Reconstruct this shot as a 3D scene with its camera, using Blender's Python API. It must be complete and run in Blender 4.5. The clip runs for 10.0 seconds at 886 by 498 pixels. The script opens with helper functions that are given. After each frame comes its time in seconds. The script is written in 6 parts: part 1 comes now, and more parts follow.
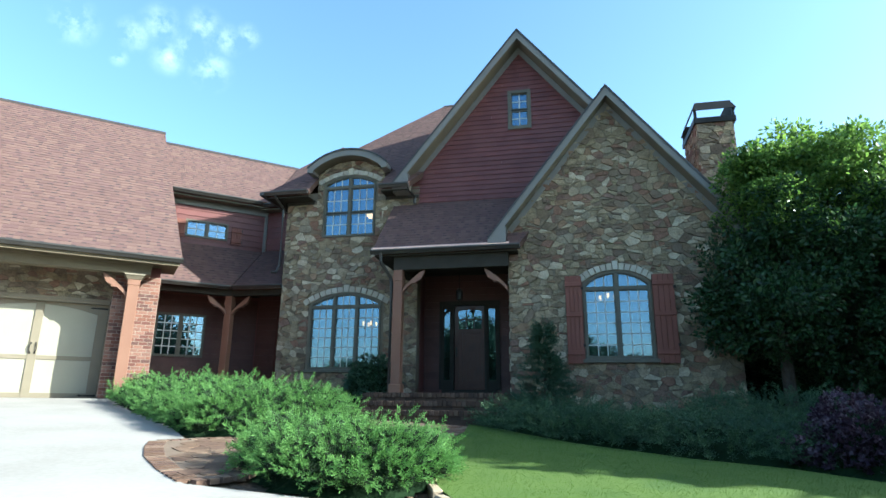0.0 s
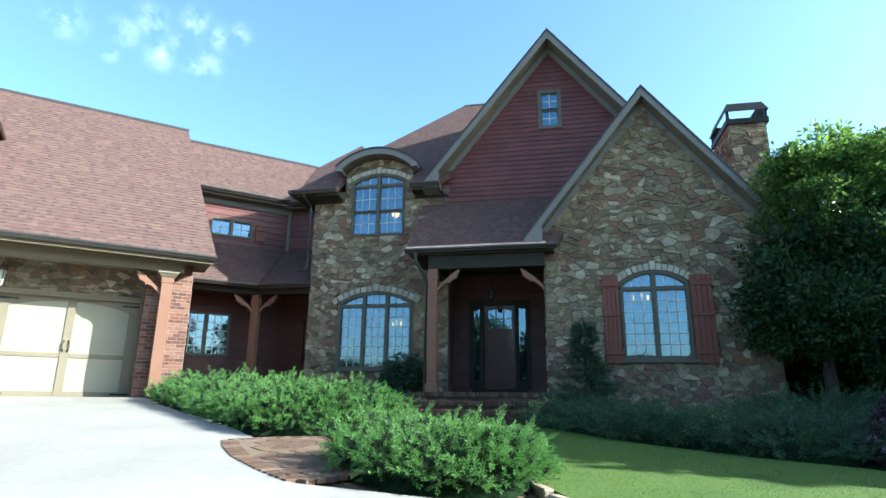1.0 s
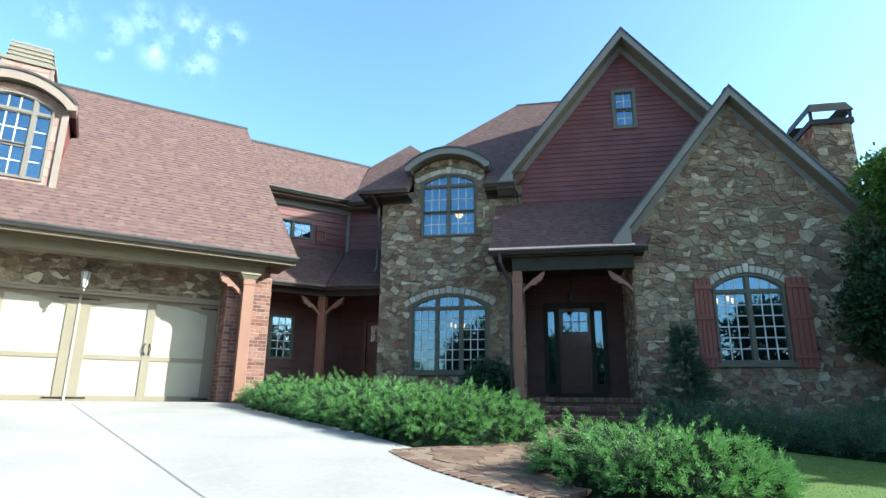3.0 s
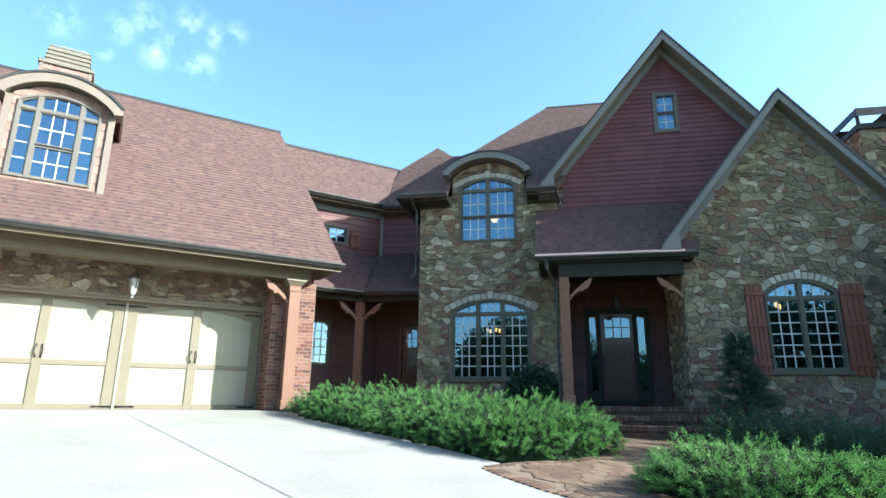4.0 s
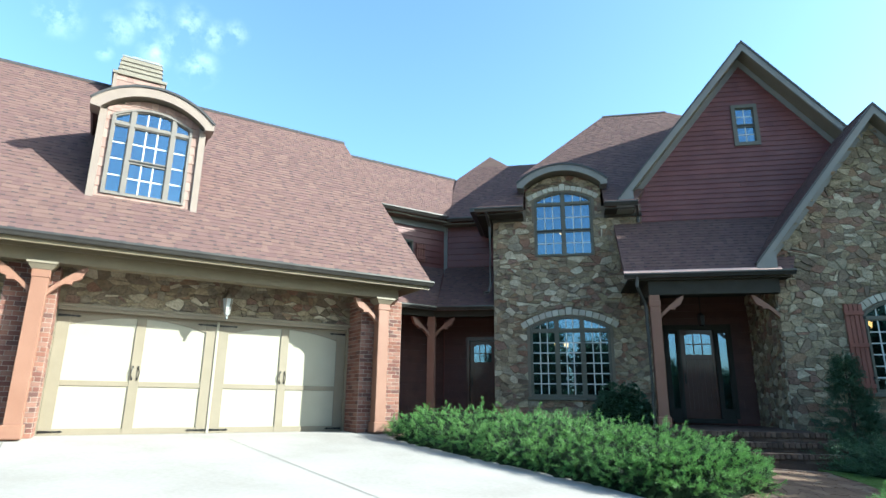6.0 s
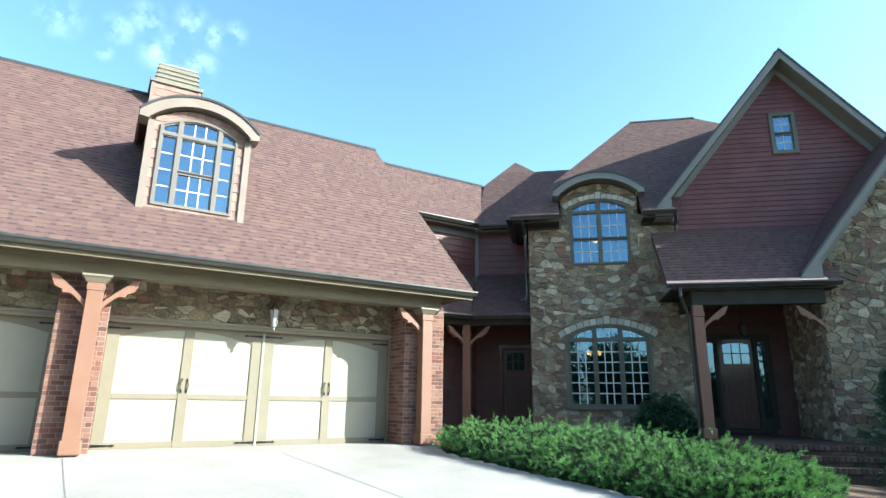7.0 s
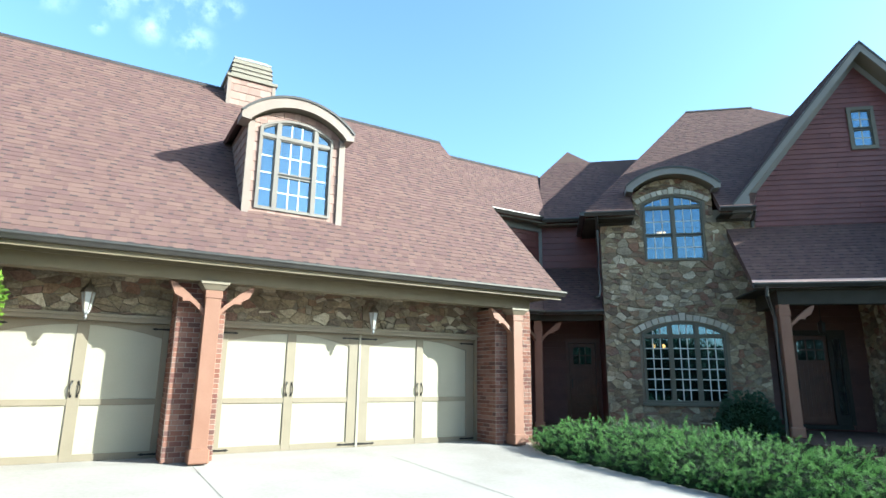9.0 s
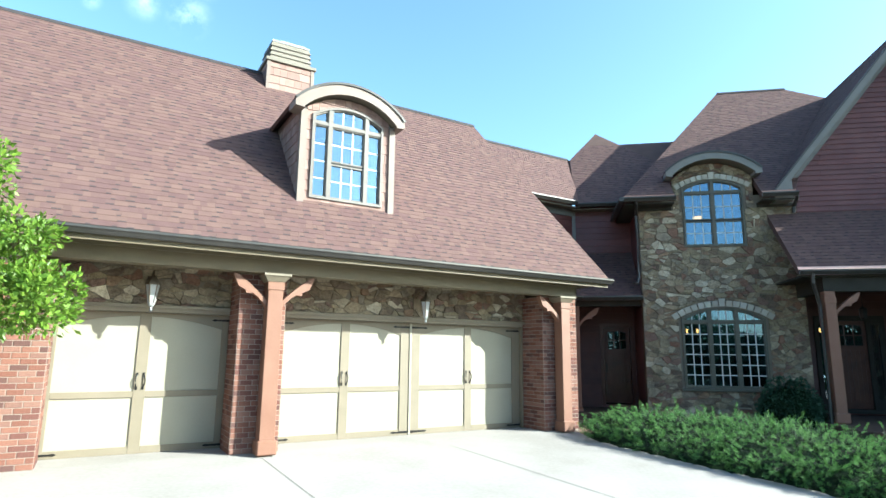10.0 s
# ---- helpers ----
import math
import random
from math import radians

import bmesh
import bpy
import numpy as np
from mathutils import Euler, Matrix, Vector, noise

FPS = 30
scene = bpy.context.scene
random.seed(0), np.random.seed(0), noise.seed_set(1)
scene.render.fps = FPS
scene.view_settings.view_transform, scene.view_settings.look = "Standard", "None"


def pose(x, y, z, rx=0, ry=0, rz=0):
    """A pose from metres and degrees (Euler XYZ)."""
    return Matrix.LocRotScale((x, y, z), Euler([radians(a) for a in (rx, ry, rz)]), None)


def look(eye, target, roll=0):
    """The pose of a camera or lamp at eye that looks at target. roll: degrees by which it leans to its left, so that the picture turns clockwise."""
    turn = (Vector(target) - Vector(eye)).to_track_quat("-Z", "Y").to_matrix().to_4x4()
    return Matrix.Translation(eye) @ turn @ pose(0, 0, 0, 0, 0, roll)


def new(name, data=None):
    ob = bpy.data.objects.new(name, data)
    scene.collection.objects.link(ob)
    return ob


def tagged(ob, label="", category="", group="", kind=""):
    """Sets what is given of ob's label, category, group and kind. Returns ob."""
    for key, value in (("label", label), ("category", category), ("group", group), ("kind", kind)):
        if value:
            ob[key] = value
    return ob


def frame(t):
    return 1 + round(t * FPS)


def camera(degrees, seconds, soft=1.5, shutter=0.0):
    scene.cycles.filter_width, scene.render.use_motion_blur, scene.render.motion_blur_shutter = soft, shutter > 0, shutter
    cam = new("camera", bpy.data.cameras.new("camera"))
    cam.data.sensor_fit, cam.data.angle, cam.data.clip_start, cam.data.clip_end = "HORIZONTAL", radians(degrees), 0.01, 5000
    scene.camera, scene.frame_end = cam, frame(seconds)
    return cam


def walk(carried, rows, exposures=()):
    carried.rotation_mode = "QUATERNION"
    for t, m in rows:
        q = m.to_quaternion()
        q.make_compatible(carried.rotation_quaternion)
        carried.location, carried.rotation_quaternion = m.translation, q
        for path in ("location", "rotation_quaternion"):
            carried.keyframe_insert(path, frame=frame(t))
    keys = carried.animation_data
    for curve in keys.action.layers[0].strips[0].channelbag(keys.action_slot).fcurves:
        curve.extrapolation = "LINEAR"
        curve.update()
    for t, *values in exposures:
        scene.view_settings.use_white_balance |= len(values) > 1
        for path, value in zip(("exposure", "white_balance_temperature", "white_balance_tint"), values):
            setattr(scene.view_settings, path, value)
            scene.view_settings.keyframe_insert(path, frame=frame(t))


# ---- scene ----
cam = camera(74.9, 10.0)
PATH = [
    (0, (-0.142, 0.014, -0.001), (-0.151, 1.948, 0.509), 0.5),
    (0.5, (-0.618, 0.027, -0.026), (-0.616, 1.961, 0.485), 0.6),
    (1, (-1.142, 0.055, -0.019), (-1.126, 1.988, 0.491), 0.6),
    (1.5, (-1.677, 0.109, -0.025), (-1.65, 2.042, 0.484), 0.5),
    (2, (-2.205, 0.188, -0.042), (-2.171, 2.121, 0.469), 0.5),
    (2.5, (-2.711, 0.266, -0.004), (-2.677, 2.199, 0.507), 0.6),
    (4, (-4.268, 0.463, 0.223), (-4.237, 2.397, 0.733), 0.6),
    (4.5, (-4.793, 0.513, 0.322), (-4.759, 2.447, 0.832), 0.6),
    (5, (-5.291, 0.57, 0.419), (-5.257, 2.503, 0.929), 0.5),
    (5.5, (-5.784, 0.626, 0.529), (-5.751, 2.559, 1.039), 0.6),
    (7, (-7.216, 0.704, 0.858), (-7.183, 2.637, 1.368), 0.7),
    (7.5, (-7.687, 0.702, 0.972), (-7.654, 2.636, 1.482), 0.6),
    (8, (-8.155, 0.694, 1.089), (-8.122, 2.629, 1.594), 0.7),
    (8.5, (-8.663, 0.708, 1.194), (-8.626, 2.649, 1.674), 0.7),
    (9, (-9.158, 0.694, 1.328), (-9.122, 2.646, 1.762), 0.7),
    (9.5, (-9.676, 0.713, 1.445), (-9.638, 2.674, 1.838), 0.6),
    (10, (-10.194, 0.745, 1.546), (-10.153, 2.713, 1.904), 0.6),
]
walk(cam, [(t, look(eye, target, roll)) for t, eye, target, roll in PATH], [(0, 2.0, 5700, -4), (10, 2.0, 5700, -4)])

# ---- world, sun, exposure ----
SUN_TO = Vector((1.468, -0.316, 0.72)).normalized()
sun_data = bpy.data.lights.new("sun", "SUN")
sun_data.energy, sun_data.angle, sun_data.color = 5.0, radians(0.55), (1.0, 0.94, 0.85)
sun = new("sun", sun_data)
sun.matrix_world = look((30, -6, 15), Vector((30, -6, 15)) - SUN_TO)
world = bpy.data.worlds.new("sky")
scene.world = world
world.use_nodes = True


def sky_nodes():
    nt = world.node_tree
    nt.nodes.clear()
    N, L = nt.nodes.new, nt.links.new
    out, bg = N("ShaderNodeOutputWorld"), N("ShaderNodeBackground")
    sky = N("ShaderNodeTexSky")
    sky.sky_type, sky.sun_disc = "NISHITA", False
    sky.sun_elevation = math.asin(SUN_TO.z)
    sky.sun_rotation = math.atan2(SUN_TO.x, SUN_TO.y)
    sky.air_density, sky.dust_density, sky.ozone_density = 1.0, 1.9, 1.1
    # a small group of fair-weather clouds: soft puffs, frayed by noise
    tc, noise_tex, norm = N("ShaderNodeTexCoord"), N("ShaderNodeTexNoise"), N("ShaderNodeVectorMath")
    norm.operation = "NORMALIZE"
    L(tc.outputs["Generated"], norm.inputs[0])
    noise_tex.inputs["Scale"].default_value, noise_tex.inputs["Detail"].default_value = 22.0, 6.0
    noise_tex.inputs["Roughness"].default_value = 0.6
    L(norm.outputs["Vector"], noise_tex.inputs["Vector"])
    total = None
    for x, y, z, r in PUFFS:
        dist, fall = N("ShaderNodeVectorMath"), N("ShaderNodeMapRange")
        dist.operation = "DISTANCE"
        dist.inputs[1].default_value = (x, y, z)
        L(norm.outputs["Vector"], dist.inputs[0])
        fall.interpolation_type = "SMOOTHSTEP"
        fall.inputs["From Min"].default_value, fall.inputs["From Max"].default_value = r * 1.25, -r * 0.5
        L(dist.outputs["Value"], fall.inputs["Value"])
        if total is None:
            total = fall.outputs["Result"]
        else:
            top = N("ShaderNodeMath")
            top.operation = "MAXIMUM"
            L(total, top.inputs[0])
            L(fall.outputs["Result"], top.inputs[1])
            total = top.outputs["Value"]
    ramp = N("ShaderNodeMapRange")
    ramp.inputs["From Min"].default_value, ramp.inputs["From Max"].default_value = 0.42, 0.85
    L(noise_tex.outputs["Fac"], ramp.inputs["Value"])
    mul = N("ShaderNodeMath")
    mul.operation = "MULTIPLY"
    L(total, mul.inputs[0])
    L(ramp.outputs["Result"], mul.inputs[1])
    mix = N("ShaderNodeMix")
    mix.data_type = "RGBA"
    mix.inputs["B"].default_value = (6.2, 6.9, 7.2, 1)
    L(mul.outputs["Value"], mix.inputs["Factor"])
    hue = N("ShaderNodeMix")
    hue.data_type, hue.blend_type = "RGBA", "MULTIPLY"
    hue.inputs["Factor"].default_value, hue.inputs["B"].default_value = 1.0, (0.98, 1.085, 1.14, 1)
    L(sky.outputs["Color"], hue.inputs["A"])
    L(hue.outputs["Result"], mix.inputs["A"])
    L(mix.outputs["Result"], bg.inputs["Color"])
    bg.inputs["Strength"].default_value = SKY
    L(bg.outputs["Background"], out.inputs["Surface"])


SKY = 0.1
PUFFS = [(-0.420, 0.735, 0.532, 0.029), (-0.366, 0.756, 0.542, 0.029), (-0.338, 0.776, 0.533, 0.025), (-0.308, 0.781, 0.544, 0.020), (-0.455, 0.730, 0.510, 0.025),
         (-0.393, 0.764, 0.512, 0.022), (-0.417, 0.763, 0.494, 0.027), (-0.365, 0.791, 0.491, 0.033), (-0.516, 0.692, 0.504, 0.033), (-0.476, 0.738, 0.479, 0.014)]
sky_nodes()


# ---- materials ----
def mat(name, colours, rough=0.8, metal=0.0, scale=3.0, fine=40.0, bump=0.3, depth=0.01, vary=0.0, island=0.0, spec=0.4, coat=0.0):
    """A worn surface: two or three colours mixed by broad and fine noise, a fine relief, and a tone that differs from piece to piece."""
    m = bpy.data.materials.new(name)
    m.use_nodes = True
    nt = m.node_tree
    N, L = nt.nodes.new, nt.links.new
    b = nt.nodes["Principled BSDF"]
    b.inputs["Roughness"].default_value, b.inputs["Metallic"].default_value = rough, metal
    b.inputs["Specular IOR Level"].default_value = spec
    b.inputs["Coat Weight"].default_value = coat
    tc = N("ShaderNodeTexCoord")
    big, small = N("ShaderNodeTexNoise"), N("ShaderNodeTexNoise")
    for n, s, d in ((big, scale, 4), (small, fine, 6)):
        n.inputs["Scale"].default_value, n.inputs["Detail"].default_value = s, d
        L(tc.outputs["Object"], n.inputs["Vector"])
    add = N("ShaderNodeMath")
    add.operation = "MULTIPLY_ADD"
    L(small.outputs["Fac"], add.inputs[0])
    add.inputs[1].default_value = 0.45
    L(big.outputs["Fac"], add.inputs[2])
    ramp = N("ShaderNodeValToRGB")
    el = ramp.color_ramp.elements
    lo, hi = 0.5, 0.95
    for i, c in enumerate(colours):
        p = lo + (hi - lo) * i / max(1, len(colours) - 1)
        e = el[i] if i < 2 else el.new(p)
        e.position, e.color = p, (*c, 1)
    L(add.outputs["Value"], ramp.inputs["Fac"])
    col = ramp.outputs["Color"]
    if vary or island:
        hsv = N("ShaderNodeHueSaturation")
        rnd = N("ShaderNodeObjectInfo").outputs["Random"] if vary else N("ShaderNodeNewGeometry").outputs["Random Per Island"]
        amount = vary or island
        mr = N("ShaderNodeMapRange")
        mr.inputs["To Min"].default_value, mr.inputs["To Max"].default_value = 1 - amount, 1 + amount
        L(rnd, mr.inputs["Value"])
        L(mr.outputs["Result"], hsv.inputs["Value"])
        L(col, hsv.inputs["Color"])
        col = hsv.outputs["Color"]
    L(col, b.inputs["Base Color"])
    if bump:
        bm_node = N("ShaderNodeBump")
        bm_node.inputs["Strength"].default_value, bm_node.inputs["Distance"].default_value = bump, depth
        L(small.outputs["Fac"], bm_node.inputs["Height"])
        L(bm_node.outputs["Normal"], b.inputs["Normal"])
    return m


def pieces_mat(name, palette, rough=0.85, bump=0.5, depth=0.01, fine=35.0, by="island", fade=0.35):
    """Pieces that take one of several colours each, at random, with grain and stains over it."""
    m = bpy.data.materials.new(name)
    m.use_nodes = True
    nt = m.node_tree
    N, L = nt.nodes.new, nt.links.new
    b = nt.nodes["Principled BSDF"]
    b.inputs["Roughness"].default_value = rough
    b.inputs["Specular IOR Level"].default_value = 0.14
    rnd = N("ShaderNodeNewGeometry").outputs["Random Per Island"] if by == "island" else N("ShaderNodeObjectInfo").outputs["Random"]
    ramp = N("ShaderNodeValToRGB")
    ramp.color_ramp.interpolation = "LINEAR" if fade > 0.5 else "CONSTANT"
    el = ramp.color_ramp.elements
    el.remove(el[1])
    el[0].position, el[0].color = 0.0, (*palette[0], 1)
    for i, c in enumerate(palette[1:]):
        el.new((i + 1) / len(palette)).color = (*c, 1)
    L(rnd, ramp.inputs["Fac"])
    tc, n1, n2 = N("ShaderNodeTexCoord"), N("ShaderNodeTexNoise"), N("ShaderNodeTexNoise")
    n1.inputs["Scale"].default_value, n1.inputs["Detail"].default_value = fine, 6
    n2.inputs["Scale"].default_value, n2.inputs["Detail"].default_value = 5.0, 4
    for n in (n1, n2):
        L(tc.outputs["Object"], n.inputs["Vector"])
    add = N("ShaderNodeMath")
    add.operation = "ADD"
    L(n1.outputs["Fac"], add.inputs[0])
    L(n2.outputs["Fac"], add.inputs[1])
    mr = N("ShaderNodeMapRange")
    mr.inputs["From Min"].default_value, mr.inputs["From Max"].default_value = 0.6, 1.4
    mr.inputs["To Min"].default_value, mr.inputs["To Max"].default_value = 1 - fade, 1 + fade
    L(add.outputs["Value"], mr.inputs["Value"])
    hsv = N("ShaderNodeHueSaturation")
    L(ramp.outputs["Color"], hsv.inputs["Color"])
    L(mr.outputs["Result"], hsv.inputs["Value"])
    L(hsv.outputs["Color"], b.inputs["Base Color"])
    bm_node = N("ShaderNodeBump")
    bm_node.inputs["Strength"].default_value, bm_node.inputs["Distance"].default_value = bump, depth
    L(n1.outputs["Fac"], bm_node.inputs["Height"])
    L(bm_node.outputs["Normal"], b.inputs["Normal"])
    return m


def glass_mat(name):
    """Coated window glass: clear, with a strong mirror image."""
    m = bpy.data.materials.new(name)
    m.use_nodes = True
    nt = m.node_tree
    N, L = nt.nodes.new, nt.links.new
    tr, gl, mix, fr, mr = N("ShaderNodeBsdfTransparent"), N("ShaderNodeBsdfGlossy"), N("ShaderNodeMixShader"), N("ShaderNodeFresnel"), N("ShaderNodeMapRange")
    tr.inputs["Color"].default_value = (0.7, 0.75, 0.74, 1)
    gl.inputs["Color"].default_value, gl.inputs["Roughness"].default_value = (0.52, 0.74, 1.0, 1), 0.01
    fr.inputs["IOR"].default_value = 1.55
    mr.inputs["To Min"].default_value, mr.inputs["To Max"].default_value = 0.15, 1.0
    L(fr.outputs["Fac"], mr.inputs["Value"])
    L(mr.outputs["Result"], mix.inputs["Fac"])
    L(tr.outputs["BSDF"], mix.inputs[1])
    L(gl.outputs["BSDF"], mix.inputs[2])
    L(mix.outputs["Shader"], nt.nodes["Material Output"].inputs["Surface"])
    return m


def glow_mat(name, colour, strength):
    m = bpy.data.materials.new(name)
    m.use_nodes = True
    b = m.node_tree.nodes["Principled BSDF"]
    b.inputs["Base Color"].default_value = (*colour, 1)
    b.inputs["Emission Color"].default_value = (*colour, 1)
    b.inputs["Emission Strength"].default_value = strength
    return m


def leaf_mat(name, dark, light, rough=0.5, through_light=0.25):
    m = bpy.data.materials.new(name)
    m.use_nodes = True
    nt = m.node_tree
    N, L = nt.nodes.new, nt.links.new
    b = nt.nodes["Principled BSDF"]
    b.inputs["Roughness"].default_value = rough
    b.inputs["Specular IOR Level"].default_value = 0.35
    mix = N("ShaderNodeMix")
    mix.data_type = "RGBA"
    mix.inputs["A"].default_value, mix.inputs["B"].default_value = (*dark, 1), (*light, 1)
    L(N("ShaderNodeNewGeometry").outputs["Random Per Island"], mix.inputs["Factor"])
    L(mix.outputs["Result"], b.inputs["Base Color"])
    tr, sh = N("ShaderNodeBsdfTranslucent"), N("ShaderNodeMixShader")
    L(mix.outputs["Result"], tr.inputs["Color"])
    sh.inputs["Fac"].default_value = through_light
    L(b.outputs["BSDF"], sh.inputs[1])
    L(tr.outputs["BSDF"], sh.inputs[2])
    L(sh.outputs["Shader"], nt.nodes["Material Output"].inputs["Surface"])
    return m


STONES = [(0.226, 0.178, 0.117), (0.152, 0.117, 0.08), (0.2, 0.159, 0.104), (0.181, 0.106, 0.075), (0.316, 0.266, 0.189), (0.128, 0.097, 0.071), (0.239, 0.192, 0.126), (0.191, 0.16, 0.12), (0.168, 0.109, 0.083), (0.278, 0.225, 0.154), (0.174, 0.137, 0.093), (0.215, 0.172, 0.11), (0.373, 0.319, 0.237), (0.203, 0.137, 0.089), (0.229, 0.192, 0.138), (0.163, 0.124, 0.089)]
M_STONE = pieces_mat("fieldstone", STONES, bump=0.9, depth=0.025, fine=26, by="object", fade=0.45)
M_STONE_REST = pieces_mat("fieldstone rest", STONES, bump=0.9, depth=0.025, fine=26, fade=0.45)
M_MORTAR = mat("stone mortar", [(0.135, 0.112, 0.083), (0.175, 0.148, 0.112)], 0.95, bump=0.5)
BRICKS = [(0.144, 0.065, 0.047), (0.178, 0.085, 0.061), (0.113, 0.051, 0.041), (0.163, 0.090, 0.070), (0.091, 0.049, 0.042), (0.186, 0.101, 0.077)]
M_BRICK = pieces_mat("red brick", BRICKS, by="object", fade=0.2, depth=0.004)
M_BRICK_MORTAR = mat("brick mortar", [(0.198, 0.159, 0.131), (0.254, 0.210, 0.175)], 0.95, bump=0.3)
SHINGLES = [(0.101, 0.061, 0.055), (0.107, 0.066, 0.058), (0.095, 0.058, 0.052), (0.114, 0.071, 0.061), (0.099, 0.060, 0.056), (0.092, 0.055, 0.052)]
M_SHINGLE = pieces_mat("asphalt shingle", SHINGLES, by="object", fade=0.15, depth=0.003, fine=120)
M_SHINGLE_REST = pieces_mat("asphalt shingle rest", SHINGLES, fade=0.15, depth=0.003, fine=120)
M_SHADOW_BAND = mat("shingle shadow band", [(0.037, 0.028, 0.028), (0.053, 0.037, 0.036)], 0.95, fine=120)
M_RIDGE = mat("dark ridge cap", [(0.024, 0.021, 0.022), (0.034, 0.030, 0.031)], 0.9, fine=120)
M_FELT = mat("roof felt", [(0.069, 0.038, 0.031), (0.090, 0.052, 0.041)], 0.95)
M_SIDING = mat("red lap siding", [(0.090, 0.026, 0.023), (0.110, 0.034, 0.030), (0.124, 0.043, 0.037)], 0.48, scale=2.5, fine=60, bump=0.25, depth=0.004, vary=0.10)
M_SHAKE_ONE = pieces_mat("red cedar shake", [(0.220, 0.146, 0.124), (0.246, 0.165, 0.140), (0.203, 0.135, 0.115), (0.259, 0.180, 0.154)], by="object", fade=0.12, depth=0.004)
M_TRIM = mat("grey-tan trim paint", [(0.14, 0.134, 0.122), (0.165, 0.158, 0.146)], 0.55, bump=0.1, depth=0.002)
M_SOFFIT = mat("soffit paint", [(0.115, 0.1, 0.075), (0.14, 0.122, 0.092)], 0.7, bump=0.1, depth=0.002)
M_DOORTRIM = mat("tan door trim paint", [(0.159, 0.132, 0.091), (0.180, 0.149, 0.106)], 0.55, bump=0.1, depth=0.002)
M_SIDING_TAN = mat("tan siding paint", [(0.139, 0.122, 0.095), (0.159, 0.139, 0.109)], 0.6, bump=0.2, depth=0.003)
M_BEAM = mat("khaki beam paint", [(0.112, 0.089, 0.053), (0.133, 0.106, 0.064)], 0.6, bump=0.1, depth=0.002)
# porch shade put into the siding colour, for the recessed walls
M_SIDING_SHADED = mat("red lap siding darkened by porch shade", [(0.05, 0.019, 0.015), (0.07, 0.028, 0.022), (0.06, 0.024, 0.019)], 0.6, scale=2.5, fine=60, bump=0.25, depth=0.004, vary=0.10)
M_BRONZE = mat("aged bronze", [(0.10, 0.075, 0.05), (0.15, 0.115, 0.08)], 0.5, metal=0.6, bump=0.2, depth=0.002)
# shade under porches and eaves, put into the paint of these timbers
M_TIMBER_SHADE = mat("painted timber darkened by shade", [(0.032, 0.029, 0.024), (0.042, 0.038, 0.032)], 0.8, bump=0.1, depth=0.002, spec=0.1)
M_FASCIA = mat("grey-tan fascia paint", [(0.158, 0.122, 0.101), (0.183, 0.144, 0.120)], 0.6, bump=0.1, depth=0.002)
M_CREAM = mat("cream door paint", [(0.262, 0.240, 0.184), (0.288, 0.264, 0.204)], 0.5, bump=0.08, depth=0.002, scale=1.5)
M_POST = mat("terracotta painted wood", [(0.162, 0.076, 0.047), (0.186, 0.093, 0.060)], 0.6, bump=0.15, depth=0.003, scale=2)
M_GUTTER = mat("dark bronze gutter", [(0.045, 0.042, 0.04), (0.065, 0.06, 0.055)], 0.35, metal=0.4, bump=0.05)
M_IRON = mat("black iron", [(0.015, 0.014, 0.013), (0.03, 0.028, 0.026)], 0.5, metal=0.7, bump=0.2, depth=0.002)
M_WINDOW = mat("taupe window paint", [(0.078, 0.071, 0.051), (0.095, 0.088, 0.065)], 0.5, bump=0.05, depth=0.001)
M_DORMER = mat("taupe dormer window paint", [(0.116, 0.100, 0.087), (0.136, 0.118, 0.103)], 0.5, bump=0.05, depth=0.001)
M_MUNTIN = mat("white muntin paint", [(0.42, 0.42, 0.40), (0.48, 0.48, 0.46)], 0.5, bump=0.0)
M_GLASS = glass_mat("window glass")
M_DOORWOOD = mat("stained door wood", [(0.042, 0.015, 0.011), (0.065, 0.023, 0.015), (0.052, 0.018, 0.012)], 0.4, bump=0.1, depth=0.001, scale=4, coat=0.3, spec=0.3)
M_SHUTTER = mat("red brown shutter paint", [(0.14, 0.045, 0.03), (0.17, 0.06, 0.042)], 0.65, bump=0.2, depth=0.003)
M_CONCRETE = mat("concrete", [(0.231, 0.210, 0.190), (0.273, 0.250, 0.228), (0.297, 0.273, 0.250)], 0.85, scale=0.7, fine=18, bump=0.15, depth=0.004)
M_JOINT = mat("joint filler", [(0.12, 0.11, 0.10), (0.2, 0.18, 0.16)], 0.95)
M_ARCH = pieces_mat("pale arch stone", [(0.375, 0.345, 0.285), (0.420, 0.390, 0.330), (0.345, 0.315, 0.262)], by="object", fade=0.12)
M_EDGING = mat("tan edging stone", [(0.292, 0.223, 0.153), (0.388, 0.304, 0.211)], 0.9, bump=0.6)
M_LAWN = mat("lawn soil", [(0.030, 0.070, 0.006), (0.056, 0.096, 0.009), (0.042, 0.082, 0.007)], 0.95, scale=1.2)
M_GRASS = leaf_mat("grass blades", (0.050, 0.105, 0.008), (0.074, 0.128, 0.012), 0.8, 0.5)
M_MULCH = mat("bark mulch", [(0.070, 0.042, 0.028), (0.140, 0.091, 0.056), (0.224, 0.154, 0.105)], 0.95, scale=18, fine=70, bump=1.0, depth=0.03)
# inner needles near black: the shade inside the bush is in the colour
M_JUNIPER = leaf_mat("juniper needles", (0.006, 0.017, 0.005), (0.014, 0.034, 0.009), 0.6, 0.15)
# tips paler as young growth, and brightened further as if sunlit
M_JUNIPER_TIP = leaf_mat("young juniper needles in sunlit tone", (0.072, 0.172, 0.042), (0.158, 0.312, 0.078), 0.6, 0.25)
